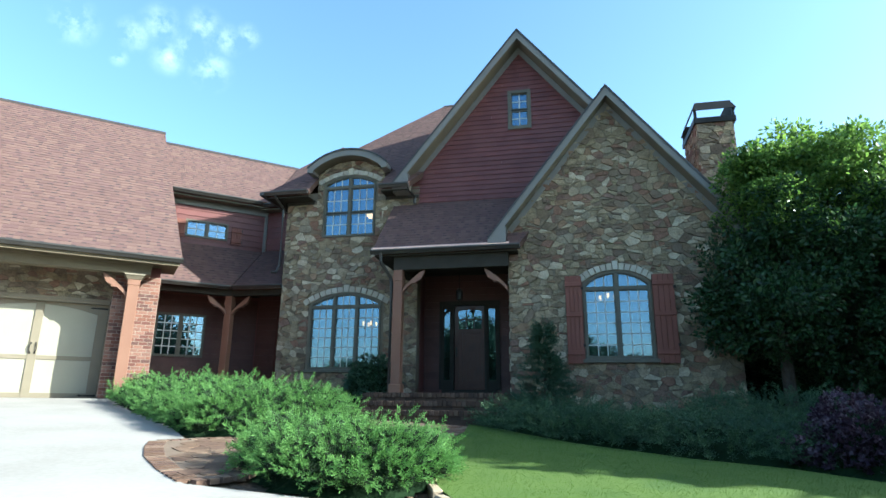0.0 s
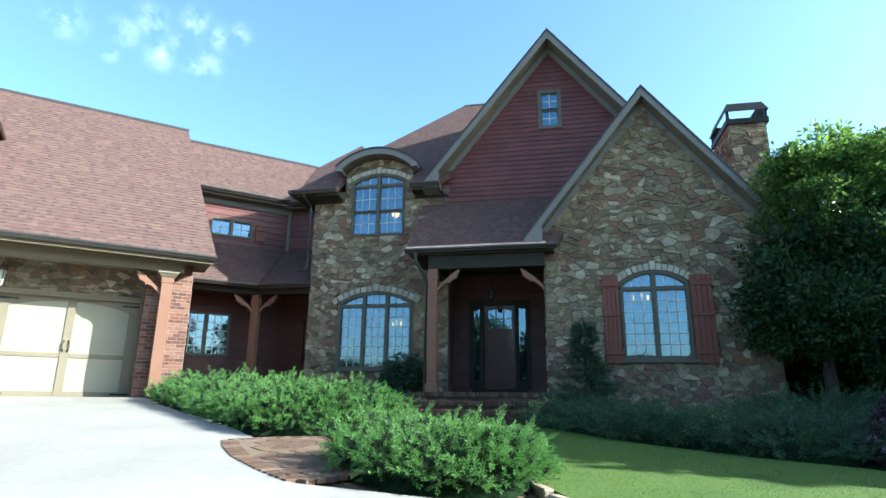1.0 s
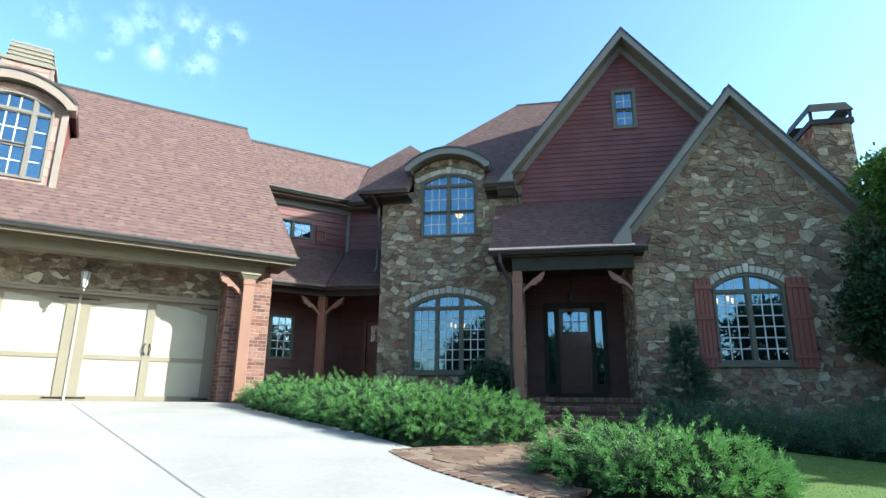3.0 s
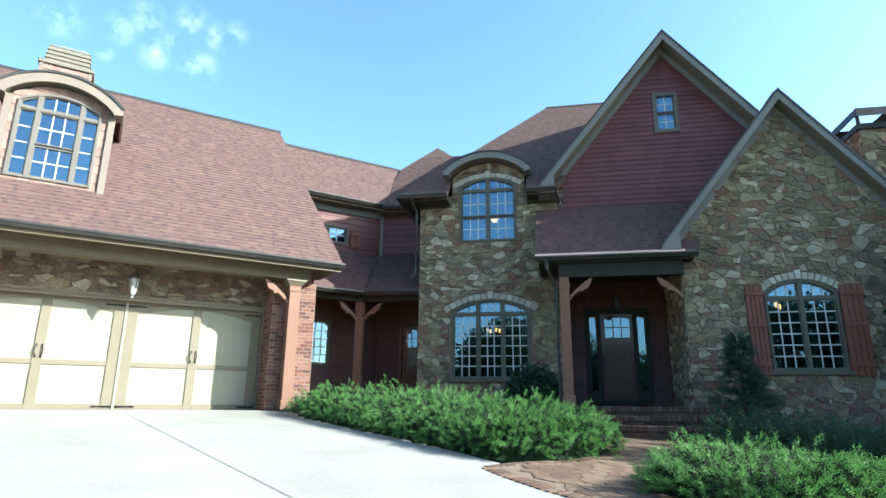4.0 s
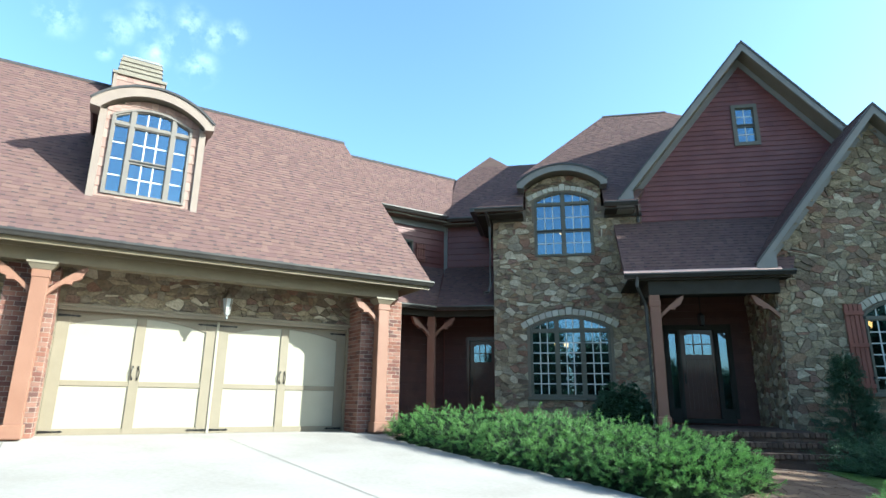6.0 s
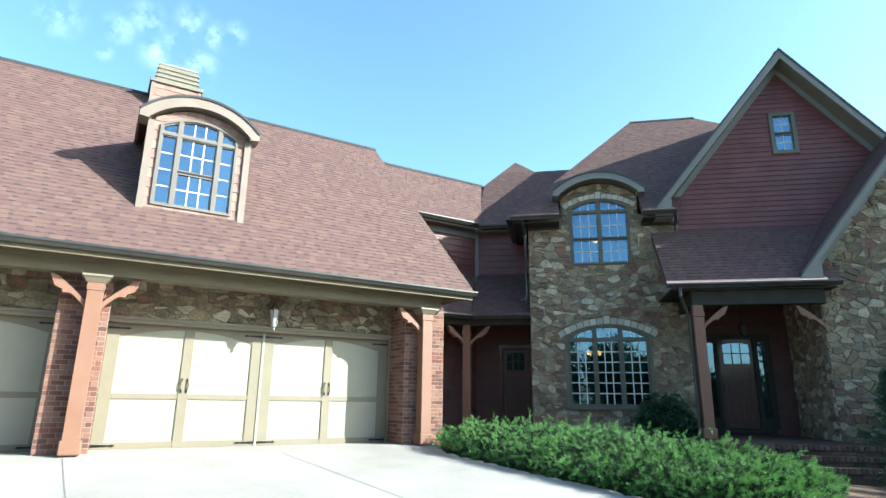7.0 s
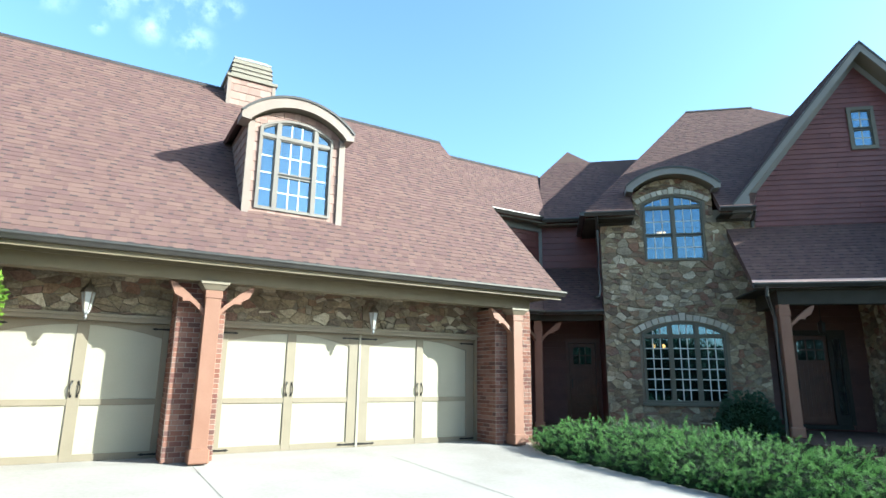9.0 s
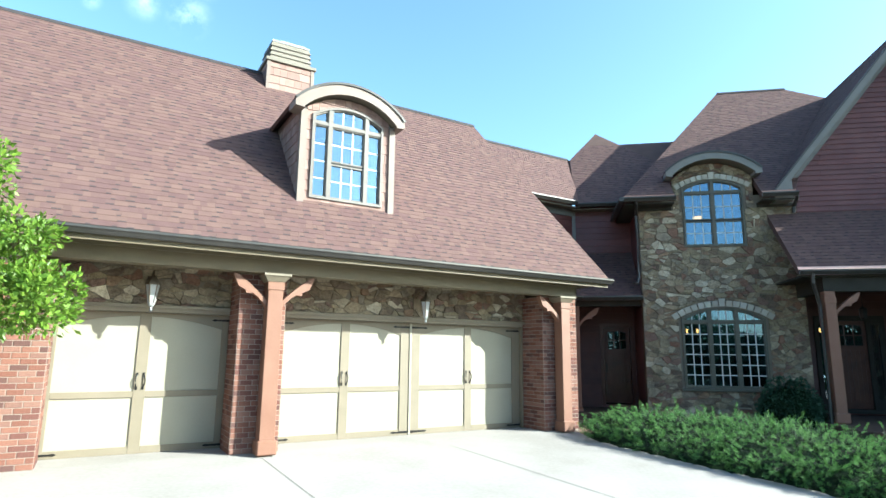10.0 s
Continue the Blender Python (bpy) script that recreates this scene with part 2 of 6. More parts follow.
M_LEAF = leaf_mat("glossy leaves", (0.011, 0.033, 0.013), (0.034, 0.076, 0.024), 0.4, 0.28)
# sunlight on the crown top, put into the leaf colour
M_LEAF_SUNLIT = leaf_mat("sunlit glossy leaves", (0.045, 0.105, 0.02), (0.19, 0.30, 0.058), 0.4, 0.55)
M_BRIGHT = leaf_mat("bright leaves", (0.062, 0.128, 0.012), (0.172, 0.269, 0.034), 0.4, 0.35)
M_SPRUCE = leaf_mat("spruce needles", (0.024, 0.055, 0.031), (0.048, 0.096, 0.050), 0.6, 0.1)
# tips dimmer than on the driveway junipers, to look shaded
M_SPRUCE_TIP = leaf_mat("dimmed blue-green needles", (0.04, 0.08, 0.036), (0.062, 0.115, 0.05), 0.6, 0.1)
M_PLUM = leaf_mat("plum leaves", (0.026, 0.013, 0.026), (0.06, 0.034, 0.058), 0.5, 0.2)
M_BARK = mat("bark", [(0.033, 0.025, 0.019), (0.066, 0.052, 0.041)], 0.95, scale=8, fine=40, bump=0.8, depth=0.02)
M_PAVER = pieces_mat("clay pavers", [(0.112, 0.068, 0.049), (0.143, 0.090, 0.068), (0.098, 0.060, 0.049), (0.173, 0.120, 0.090)], by="object", fade=0.2)
M_STEP = pieces_mat("dark step bricks", [(0.070, 0.046, 0.035), (0.087, 0.056, 0.043), (0.059, 0.041, 0.033), (0.101, 0.070, 0.055)], by="object", fade=0.2)
M_PATHBED = mat("sandy path joints", [(0.125, 0.086, 0.060), (0.155, 0.108, 0.077)], 0.95)
M_FLAG = pieces_mat("flagstone", [(0.129, 0.082, 0.056), (0.146, 0.096, 0.067), (0.112, 0.070, 0.051), (0.164, 0.110, 0.077)], by="object", fade=0.2)
# near black, so that the rooms' lack of light is in the colour
M_INTERIOR = mat("unlit room wall", [(0.025, 0.022, 0.02), (0.035, 0.031, 0.027)], 0.9)
M_LAMP = glow_mat("lamp glow", (1.0, 0.5, 0.16), 1.2)
M_LANTERN = mat("seeded lantern glass", [(0.275, 0.280, 0.270), (0.340, 0.345, 0.335)], 0.25, fine=90, bump=0.4, depth=0.003, spec=0.6)
M_LEAD = mat("metal flashing", [(0.20, 0.21, 0.22), (0.28, 0.29, 0.30)], 0.45, metal=0.6)
M_COPPER = mat("copper drip edge", [(0.6, 0.38, 0.3), (0.68, 0.45, 0.36)], 0.5, metal=0.4)


# ---- building helpers ----
H = Matrix.Rotation(radians(-12.0), 4, "Z")  # the main house
G = Matrix.Rotation(radians(29.6), 4, "Z")  # the garage wing


def part(name, bm, material, parent=None, label="", m=None, smooth=False):
    """One mesh object out of a bmesh, laid by the matrix m, under a thing or a part."""
    me = bpy.data.meshes.new(name)
    if m is not None:
        bm.transform(m)
    bmesh.ops.recalc_face_normals(bm, faces=bm.faces)
    bm.to_mesh(me)
    bm.free()
    me.materials.append(material)
    if smooth:
        me.polygons.foreach_set("use_smooth", [True] * len(me.polygons))
    ob = new(name, me)
    ob.parent = parent
    if label:
        ob["label"] = label
    return ob


def empty(name, label, category, place=(0, 0, 0), kind="", group="", parent=None):
    ob = new(name)
    ob.empty_display_size = 0.2
    ob.location = place
    ob.parent = parent
    return tagged(ob, label, category, group, kind)


def mesh_of(name, verts, faces, material, parent=None, m=None, label="", kind=""):
    """One mesh object out of lists of places and faces."""
    me = bpy.data.meshes.new(name)
    if m is not None:
        verts = [m @ Vector(v) for v in verts]
    me.from_pydata(verts, [], faces)
    me.materials.append(material)
    ob = new(name, me)
    ob.parent = parent
    return tagged(ob, label, "", "", kind)


def box(bm, x0, x1, y0, y1, z0, z1, bevel=0.0):
    made = bmesh.ops.create_cube(bm, size=1.0, matrix=Matrix.Translation(((x0 + x1) / 2, (y0 + y1) / 2, (z0 + z1) / 2)) @ Matrix.Diagonal((abs(x1 - x0), abs(y1 - y0), abs(z1 - z0), 1)))
    if bevel:
        edges = list({e for v in made["verts"] for e in v.link_edges})
        bmesh.ops.bevel(bm, geom=edges, offset=bevel, segments=1, affect="EDGES")
    return bm


def each_box(name, rows, material, parent, label="", m=None, bevel=0.0):
    """The same part several times, a mesh each."""
    for r in rows:
        part(name, box(bmesh.new(), *r, bevel=bevel), material, parent, label, m)


def boxes(*rows, bevel=0.0):
    bm = bmesh.new()
    for r in rows:
        box(bm, *r, bevel=bevel)
    return bm


def prism(bm, pts, d):
    """The polygon pts (3D) pushed along the vector d."""
    d = Vector(d)
    a = [bm.verts.new(p) for p in pts]
    b = [bm.verts.new(Vector(p) + d) for p in pts]
    bm.faces.new(a)
    bm.faces.new(b[::-1])
    for i in range(len(a)):
        j = (i + 1) % len(a)
        bm.faces.new((a[i], b[i], b[j], a[j]))
    return bm


def slab(pts, thick):
    """A sheet of the given thickness under the polygon pts."""
    n = (Vector(pts[1]) - Vector(pts[0])).cross(Vector(pts[2]) - Vector(pts[0])).normalized()
    if n.z < 0:
        n = -n
    return prism(bmesh.new(), pts, -n * thick)


def tube(bm, pts, r, n=8):
    """A round pipe along the points."""
    rings = []
    for i, p in enumerate(pts):
        p = Vector(p)
        a, b = Vector(pts[max(0, i - 1)]), Vector(pts[min(len(pts) - 1, i + 1)])
        q = (b - a).to_track_quat("Z", "Y").to_matrix()
        rr = r[i] if isinstance(r, (list, tuple)) else r
        rings.append([bm.verts.new(p + q @ Vector((rr * math.cos(k * 2 * math.pi / n), rr * math.sin(k * 2 * math.pi / n), 0))) for k in range(n)])
    for a, b in zip(rings, rings[1:]):
        for k in range(n):
            bm.faces.new((a[k], a[(k + 1) % n], b[(k + 1) % n], b[k]))
    bm.faces.new(rings[0][::-1])
    bm.faces.new(rings[-1])
    return bm


def arch_poly(x0, x1, z0, zs, rise, n=12, grow=0.0):
    """An opening with a segment arch: corners from the lower left, counter-clockwise, in x and z."""
    x0, x1, z0, = x0 - grow, x1 + grow, z0 - grow
    w = (x1 - x0) / 2
    rise_g = rise + grow * 0.2
    r = (w * w + rise_g * rise_g) / (2 * rise_g)
    cx, cz = (x0 + x1) / 2, zs + grow + rise_g - r
    a = math.asin(min(1, w / r))
    pts = [(x0, z0), (x1, z0)]
    for i in range(n + 1):
        t = a - 2 * a * i / n
        pts.append((cx + r * math.sin(t), cz + r * math.cos(t)))
    return pts


def rect_poly(x0, x1, z0, z1):
    return [(x0, z0), (x1, z0), (x1, z1), (x0, z1)]


def wall_bm(outer, holes, y, thick):
    """A wall in the plane of x and z with openings through it; its front lies at y."""
    from mathutils.geometry import tessellate_polygon
    loops = [outer] + holes
    flat = [p for lo in loops for p in lo]
    tris = tessellate_polygon([[Vector((p[0], p[1], 0)) for p in lo] for lo in loops])
    bm = bmesh.new()
    f = [bm.verts.new((p[0], y, p[1])) for p in flat]
    b = [bm.verts.new((p[0], y + thick, p[1])) for p in flat]
    for t in tris:
        if len(set(t)) == 3:
            bm.faces.new([f[i] for i in t])
            bm.faces.new([b[i] for i in reversed(t)])
    k = 0
    for lo in loops:
        for i in range(len(lo)):
            j = (i + 1) % len(lo)
            bm.faces.new((f[k + i], f[k + j], b[k + j], b[k + i]))
        k += len(lo)
    return bm


def clip(poly, px, pz, nx, nz):
    """The part of a flat polygon on the side of the line through (px, pz) to which (nx, nz) points."""
    out = []
    for i, a in enumerate(poly):
        b = poly[(i + 1) % len(poly)]
        da, db = (a[0] - px) * nx + (a[1] - pz) * nz, (b[0] - px) * nx + (b[1] - pz) * nz
        if da >= 0:
            out.append(a)
        if (da >= 0) != (db >= 0):
            t = da / (da - db)
            out.append((a[0] + (b[0] - a[0]) * t, a[1] + (b[1] - a[1]) * t))
    return out


def area(poly):
    return 0.5 * sum(a[0] * b[1] - b[0] * a[1] for a, b in zip(poly, poly[1:] + poly[:1]))


def clip_convex(poly, region):
    for a, b in zip(region, region[1:] + region[:1]):
        poly = clip(poly, a[0], a[1], -(b[1] - a[1]), b[0] - a[0])
        if len(poly) < 3:
            return []
    return poly


def minus(poly, hole):
    """What is left of a convex polygon outside a convex hole, in convex pieces."""
    if abs(area(clip_convex(poly, hole) or [(0, 0)] * 3)) < 1e-5:
        return [poly]
    rest, out = poly, []
    for a, b in zip(hole, hole[1:] + hole[:1]):
        if abs(a[0] - b[0]) + abs(a[1] - b[1]) < 1e-6:
            continue
        nx, nz = -(b[1] - a[1]), b[0] - a[0]
        outer = clip(rest, a[0], a[1], -nx, -nz)
        if len(outer) > 2 and abs(area(outer)) > 1e-4:
            out.append(outer)
        rest = clip(rest, a[0], a[1], nx, nz)
        if len(rest) < 3:
            break
    return out


def cells(x0, x1, z0, z1, w, h, rng, jitter=0.36, drop=0.0):
    """Irregular cells, one round each point of a shaken grid."""
    nx, nz = max(1, round((x1 - x0) / w)), max(1, round((z1 - z0) / h))
    pts = {}
    for i in range(-1, nx + 1):
        for j in range(-1, nz + 1):
            if rng.random() < drop:
                continue
            pts[i, j] = (x0 + (i + 0.5 + (0.5 if j % 2 else 0) + rng.uniform(-jitter, jitter)) * w, z0 + (j + 0.5 + rng.uniform(-jitter, jitter)) * h)
    out = []
    k = w / h
    for (i, j), p in pts.items():
        poly = [(p[0] - 1.5 * w, p[1] - 1.5 * h), (p[0] + 1.5 * w, p[1] - 1.5 * h), (p[0] + 1.5 * w, p[1] + 1.5 * h), (p[0] - 1.5 * w, p[1] + 1.5 * h)]
        for a in range(-3, 4):
            for b in range(-3, 4):
                q = pts.get((i + a, j + b))
                if q and (a or b):
                    dx, dz = q[0] - p[0], (q[1] - p[1])
                    poly = clip(poly, p[0] + dx / 2, p[1] + dz / 2, -dx, -dz * k * k)
                    if len(poly) < 3:
                        break
            if len(poly) < 3:
                break
        if len(poly) > 2:
            out.append(poly)
    return out


def shrink(poly, g):
    cx, cz = sum(p[0] for p in poly) / len(poly), sum(p[1] for p in poly) / len(poly)
    if area(poly) < 0:
        poly = poly[::-1]
    out = poly
    for a, b in zip(poly, poly[1:] + poly[:1]):
        ln = math.hypot(b[0] - a[0], b[1] - a[1])
        if ln < 1e-6:
            continue
        nx, nz = -(b[1] - a[1]) / ln, (b[0] - a[0]) / ln
        out = clip(out, a[0] + nx * g, a[1] + nz * g, nx, nz)
        if len(out) < 3:
            return []
    return out


def stone_geo(poly, y, proud, edge, rng):
    """One rough stone over the polygon: a back outline at y, a bulged face towards -y."""
    inner = shrink(poly, edge)
    if len(inner) < 3:
        return None
    n = len(inner)
    cx, cz = sum(p[0] for p in inner) / n, sum(p[1] for p in inner) / n
    tx, tz = rng.uniform(-0.13, 0.13), rng.uniform(-0.13, 0.13)
    outer = [(cx + (p[0] - cx) * 1.0, p[1]) for p in inner]
    grow = []
    for p in inner:
        d = math.hypot(p[0] - cx, p[1] - cz) + 1e-6
        grow.append((p[0] + (p[0] - cx) / d * edge * 0.9, p[1] + (p[1] - cz) / d * edge * 0.9))
    v = [(p[0], y + 0.012, p[1]) for p in grow]
    v += [(p[0], y - proud * 0.75, p[1]) for p in grow]
    v += [(p[0], y - proud - (p[0] - cx) * tx - (p[1] - cz) * tz, p[1]) for p in inner]
    f = [tuple(range(2 * n, 3 * n))[::-1]]
    for r in (0, n):
        for i in range(n):
            j = (i + 1) % n
            f.append((r + i, r + n + i, r + n + j, r + j))
    return v, f


def rubble(x0, x1, z0, z1, w, h, rng):
    """Angular fieldstones of mixed sizes: uneven cells, many of them broken once or twice more."""
    out = []

    def broken(q, depth):
        if depth and len(q) > 3 and rng.random() < 0.45:
            cx, cz = sum(p[0] for p in q) / len(q), sum(p[1] for p in q) / len(q)
            a = rng.choice((rng.gauss(0, 0.22), rng.gauss(0, 0.22), rng.gauss(0, 0.5), rng.gauss(1.57, 0.3)))
            cx, cz = cx + rng.uniform(-0.04, 0.04), cz + rng.uniform(-0.03, 0.03)
            nx, nz = -math.sin(a), math.cos(a)
            broken(clip(q, cx, cz, nx, nz), depth - 1)
            broken(clip(q, cx, cz, -nx, -nz), depth - 1)
        elif len(q) > 2:
            out.append(q)

    for q in cells(x0, x1, z0, z1, w, h, rng, jitter=0.42, drop=0.18):
        broken(q, 2)
    return out


def rng_cut(p):
    return 0.5 + 0.5 * math.sin(p[0] * 91.7 + p[1] * 47.3)


def rounded(poly, k=0.2):
    """The polygon with its corners cut, the short edges left as they are."""
    out = []
    n = len(poly)
    for i, p in enumerate(poly):
        a, b = poly[i - 1], poly[(i + 1) % n]
        la, lb = math.hypot(a[0] - p[0], a[1] - p[1]), math.hypot(b[0] - p[0], b[1] - p[1])
        if min(la, lb) < 0.03:
            out.append(p)
            continue
        c = min(0.04, rng_cut(p) * k * 2 * min(la, lb))
        out += [(p[0] + (a[0] - p[0]) * c / la, p[1] + (a[1] - p[1]) * c / la), (p[0] + (b[0] - p[0]) * c / lb, p[1] + (b[1] - p[1]) * c / lb)]
    return out


def stonework(wall_ob, region, holes, y, m, near, seed, w=0.30, h=0.2, proud=0.02):
    """Irregular stones over a convex region of a wall, round its openings. Those inside near are objects of their own."""
    rng = random.Random(seed)
    xs, zs = [p[0] for p in region], [p[1] for p in region]
    allv, allf, count = [], [], 0
    for c in rubble(min(xs), max(xs), min(zs), max(zs), w, h, rng):
        c = clip_convex(c, region)
        bits = [c] if len(c) > 2 else []
        for ho in holes:
            bits = [b for p in bits for b in minus(p, ho)]
        for b in bits:
            b = rounded(shrink(b, 0.001), 0.14)
            if len(b) < 3 or abs(area(b)) < 0.0015:
                continue
            geo = stone_geo(b, y, proud * rng.uniform(0.4, 1.8), 0.006, rng)
            if not geo:
                continue
            cx, cz = sum(p[0] for p in b) / len(b), sum(p[1] for p in b) / len(b)
            if near(cx, cz) and count < 300:
                mesh_of("stone", geo[0], geo[1], M_STONE, wall_ob, m)
                count += 1
            else:
                k = len(allv)
                allv += geo[0]
                allf += [tuple(i + k for i in f) for f in geo[1]]
    if allv:
        mesh_of("stones", allv, allf, M_STONE_REST, wall_ob, m, kind="stuff")


def shingled(pts, parent, m, seed, near=None, tab=0.155, course=0.127):
    """A roof plane: the deck, and laminated shingles in courses over it, with dark strips in the gaps as their shadow
    line. pts: eave left, eave right, then on round, in the axes of m.
    """
    rng = random.Random(seed)
    P = [Vector(p) for p in pts]
    u = (P[1] - P[0]).normalized()
    n = u.cross(P[2] - P[0]).normalized()
    if n.z < 0:
        n = -n
    v = n.cross(u)
    flat = [((p - P[0]).dot(u), (p - P[0]).dot(v)) for p in P]
    if area(flat) < 0:
        flat = flat[::-1]
    roof_ob = part("roof_plane", slab(pts, 0.14), M_FELT, parent, m=m)
    x0, x1 = min(p[0] for p in flat), max(p[0] for p in flat)
    z1 = max(p[1] for p in flat)
    allv, allf, bandv, bandf, count = [], [], [], [], 0

    def piece(q, j, lo, hi):
        k = len(q)
        top = [P[0] + u * a + v * b + n * (lo + (hi - lo) * (b - j * course) / course) for a, b in q]
        low = [P[0] + u * a + v * b + n * 0.001 for a, b in q]
        return [tuple(p) for p in top + low], [tuple(range(k))] + [(i, k + i, k + (i + 1) % k, (i + 1) % k) for i in range(k)], sum(top, Vector()) / k

    for j in range(int(z1 / course) + 1):
        x = x0 - rng.uniform(0, tab)
        raised = True
        while x < x1:
            w = tab * (rng.uniform(0.6, 1.9) if raised else rng.uniform(0.4, 0.85))
            q = clip_convex([(x + 0.001, j * course - 0.004), (x + w - 0.001, j * course - 0.004), (x + w - 0.001, (j + 1) * course + 0.01), (x + 0.001, (j + 1) * course + 0.01)], flat)
            if len(q) > 2 and abs(area(q)) > 1e-4:
                t = 0.008 if raised else 0.005
                vv, ff, c = piece(q, j, t + rng.uniform(-0.001, 0.001), 0.003)
                if near and near(c) and count < 300:
                    mesh_of("shingle", vv, ff, M_SHINGLE, roof_ob, m)
                    count += 1
                else:
                    o = len(allv)
                    allv += vv
                    allf += [tuple(i + o for i in f) for f in ff]
                # the gap's shadow line, drawn as a dark printed strip
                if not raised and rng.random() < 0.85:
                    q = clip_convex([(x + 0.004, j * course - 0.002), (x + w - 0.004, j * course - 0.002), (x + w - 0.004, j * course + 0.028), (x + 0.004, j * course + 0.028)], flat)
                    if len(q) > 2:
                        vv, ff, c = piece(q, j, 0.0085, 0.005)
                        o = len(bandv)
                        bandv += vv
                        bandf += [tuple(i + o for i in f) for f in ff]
            x += w
            raised = not raised
    mesh_of("shingles", allv, allf, M_SHINGLE_REST, roof_ob, m, kind="stuff")
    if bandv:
        mesh_of("shadow_bands", bandv, bandf, M_SHADOW_BAND, roof_ob, m, kind="stuff")
    return roof_ob


def siding(wall_ob, region, holes, y, m, seed, course=0.185, length=3.4, paint=None):
    """Lapped boards over a convex region of a wall."""
    rng = random.Random(seed)
    xs, zs = [p[0] for p in region], [p[1] for p in region]
    z = min(zs)
    while z < max(zs):
        x = min(xs) - rng.uniform(0, length)
        while x < max(xs):
            w = length * rng.uniform(0.6, 1.2)
            c = clip_convex([(x + 0.002, z), (x + w - 0.002, z), (x + w - 0.002, z + course + 0.015), (x + 0.002, z + course + 0.015)], region)
            x += w
            bits = [c] if len(c) > 2 else []
            for ho in holes:
                bits = [b for p in bits for b in minus(p, ho)]
            for b in bits:
                if abs(area(b)) < 0.003:
                    continue
                k = len(b)
                vv = [(p[0], y - 0.024 + 0.020 * (p[1] - z) / course, p[1]) for p in b] + [(p[0], y - 0.002, p[1]) for p in b]
                ff = [tuple(range(k))[::-1]] + [(i, (i + 1) % k, k + (i + 1) % k, k + i) for i in range(k)]
                mesh_of("board", vv, ff, paint or M_SIDING, wall_ob, m)
        z += course

# ---- ground ----
def ground_z(x, y):
    """The drive falls away from the garage towards the street."""
    yg = y * math.cos(radians(29.6)) - x * math.sin(radians(29.6))
    d = max(0.0, 15.3 - yg)
    z = -0.07 * min(d, 16.0) - 0.03 * max(0.0, d - 16.0)
    return max(z, -4.0)


def ground_sheet():
    xs = sorted({-400.0, -200, -100, -60, 60, 100, 200, 400} | set(float(v) for v in range(-40, 41, 2)))
    ys = sorted({-400.0, -200, -100, -60, 60, 100, 200, 400} | set(float(v) for v in range(-40, 41, 2)))
    v = [(x, y, ground_z(x, y) - 0.06) for x in xs for y in ys]
    n = len(ys)
    f = [(i * n + j, (i + 1) * n + j, (i + 1) * n + j + 1, i * n + j + 1) for i in range(len(xs) - 1) for j in range(n - 1)]
    ob = mesh_of("ground", v, f, M_MULCH)
    return tagged(ob, "brown bark mulch and soil round the house", "ground", "", "structure")


def draped(name, outline, lift, material, step=0.5, label="", category="", m=None):
    """A flat outline in x and y laid on the ground, with a skirt."""
    xs, ys = [p[0] for p in outline], [p[1] for p in outline]
    bm = bmesh.new()
    from mathutils.geometry import tessellate_polygon
    tris = tessellate_polygon([[Vector((p[0], p[1], 0)) for p in outline]])
    vv = [bm.verts.new((p[0], p[1], 0)) for p in outline]
    for t in tris:
        if len(set(t)) == 3:
            bm.faces.new([vv[i] for i in t])
    bmesh.ops.triangulate(bm, faces=bm.faces)
    # cuts along the line where the slope begins
    bmesh.ops.bisect_plane(bm, geom=bm.verts[:] + bm.edges[:] + bm.faces[:], plane_co=G @ Vector((0, 15.3, 0)), plane_no=G @ Vector((0, 1, 0)))
    bmesh.ops.bisect_plane(bm, geom=bm.verts[:] + bm.edges[:] + bm.faces[:], plane_co=G @ Vector((0, -0.7, 0)), plane_no=G @ Vector((0, 1, 0)))
    ext = bmesh.ops.extrude_face_region(bm, geom=bm.faces[:])
    low = {e for e in ext["geom"] if isinstance(e, bmesh.types.BMVert)}
    for v in bm.verts:
        v.co.z = ground_z(v.co.x, v.co.y) + (lift if v in low else -0.2)
    ob = part(name, bm, material)
    return tagged(ob, label, category, "", "structure")


ground_sheet()
DRIVE = [(-7.1, 13.6), (-6.95, 12.45), (-5.6, 10.6), (-4.35, 9.15), (-3.45, 7.75), (-3.68, 7.35), (-3.5, 6.9), (-3.2, 6.3), (-2.75, 5.65), (-2.3, 5.15), (-1.2, 4.85), (0.5, 4.1), (3.0, 2.5), (6, 0.5), (12, -4), (-2, -26), (-20, -20), (-24, 4)]
DRIVE += [tuple((G @ Vector((-14, 16.3, 0)))[:2]), tuple((G @ Vector((0.7, 16.3, 0)))[:2])]
draped("driveway", DRIVE, 0.0, M_CONCRETE, label="pale concrete driveway with dark control joints", category="driveway")
LAWN = [(0.3, 10.95), (0.7, 10.6), (1.15, 9.8), (1.75, 8.9), (2.4, 8.35), (3.0, 7.85), (4.0, 7.35), (4.7, 6.6), (8, 5.4), (16, 3.4), (30, 2), (30, -10), (14, -5.5), (6.2, 0.4), (3.1, 2.4), (0.9, 4.1), (0.0, 4.75), (-0.17, 5.3), (-0.24, 5.8), (-0.36, 6.4), (-0.36, 7.5), (-0.08, 8.75), (0.18, 9.7)]
draped("lawn", LAWN, 0.02, M_LAWN, label="short green front lawn", category="lawn")

# ---- the house: walls ----
house = empty("house", "brick, stone and red siding house with steep brown shingle roofs", "house")

W_LOW = arch_poly(-6.9, -4.92, 0.78, 2.5, 0.28)
W_UP = arch_poly(-6.7, -5.2, 4.37, 5.93, 0.22)
W_ATTIC = rect_poly(-1.49, -0.86, 7.15, 8.31)
W_GABLE = arch_poly(0.22, 1.66, 0.92, 2.56, 0.29)
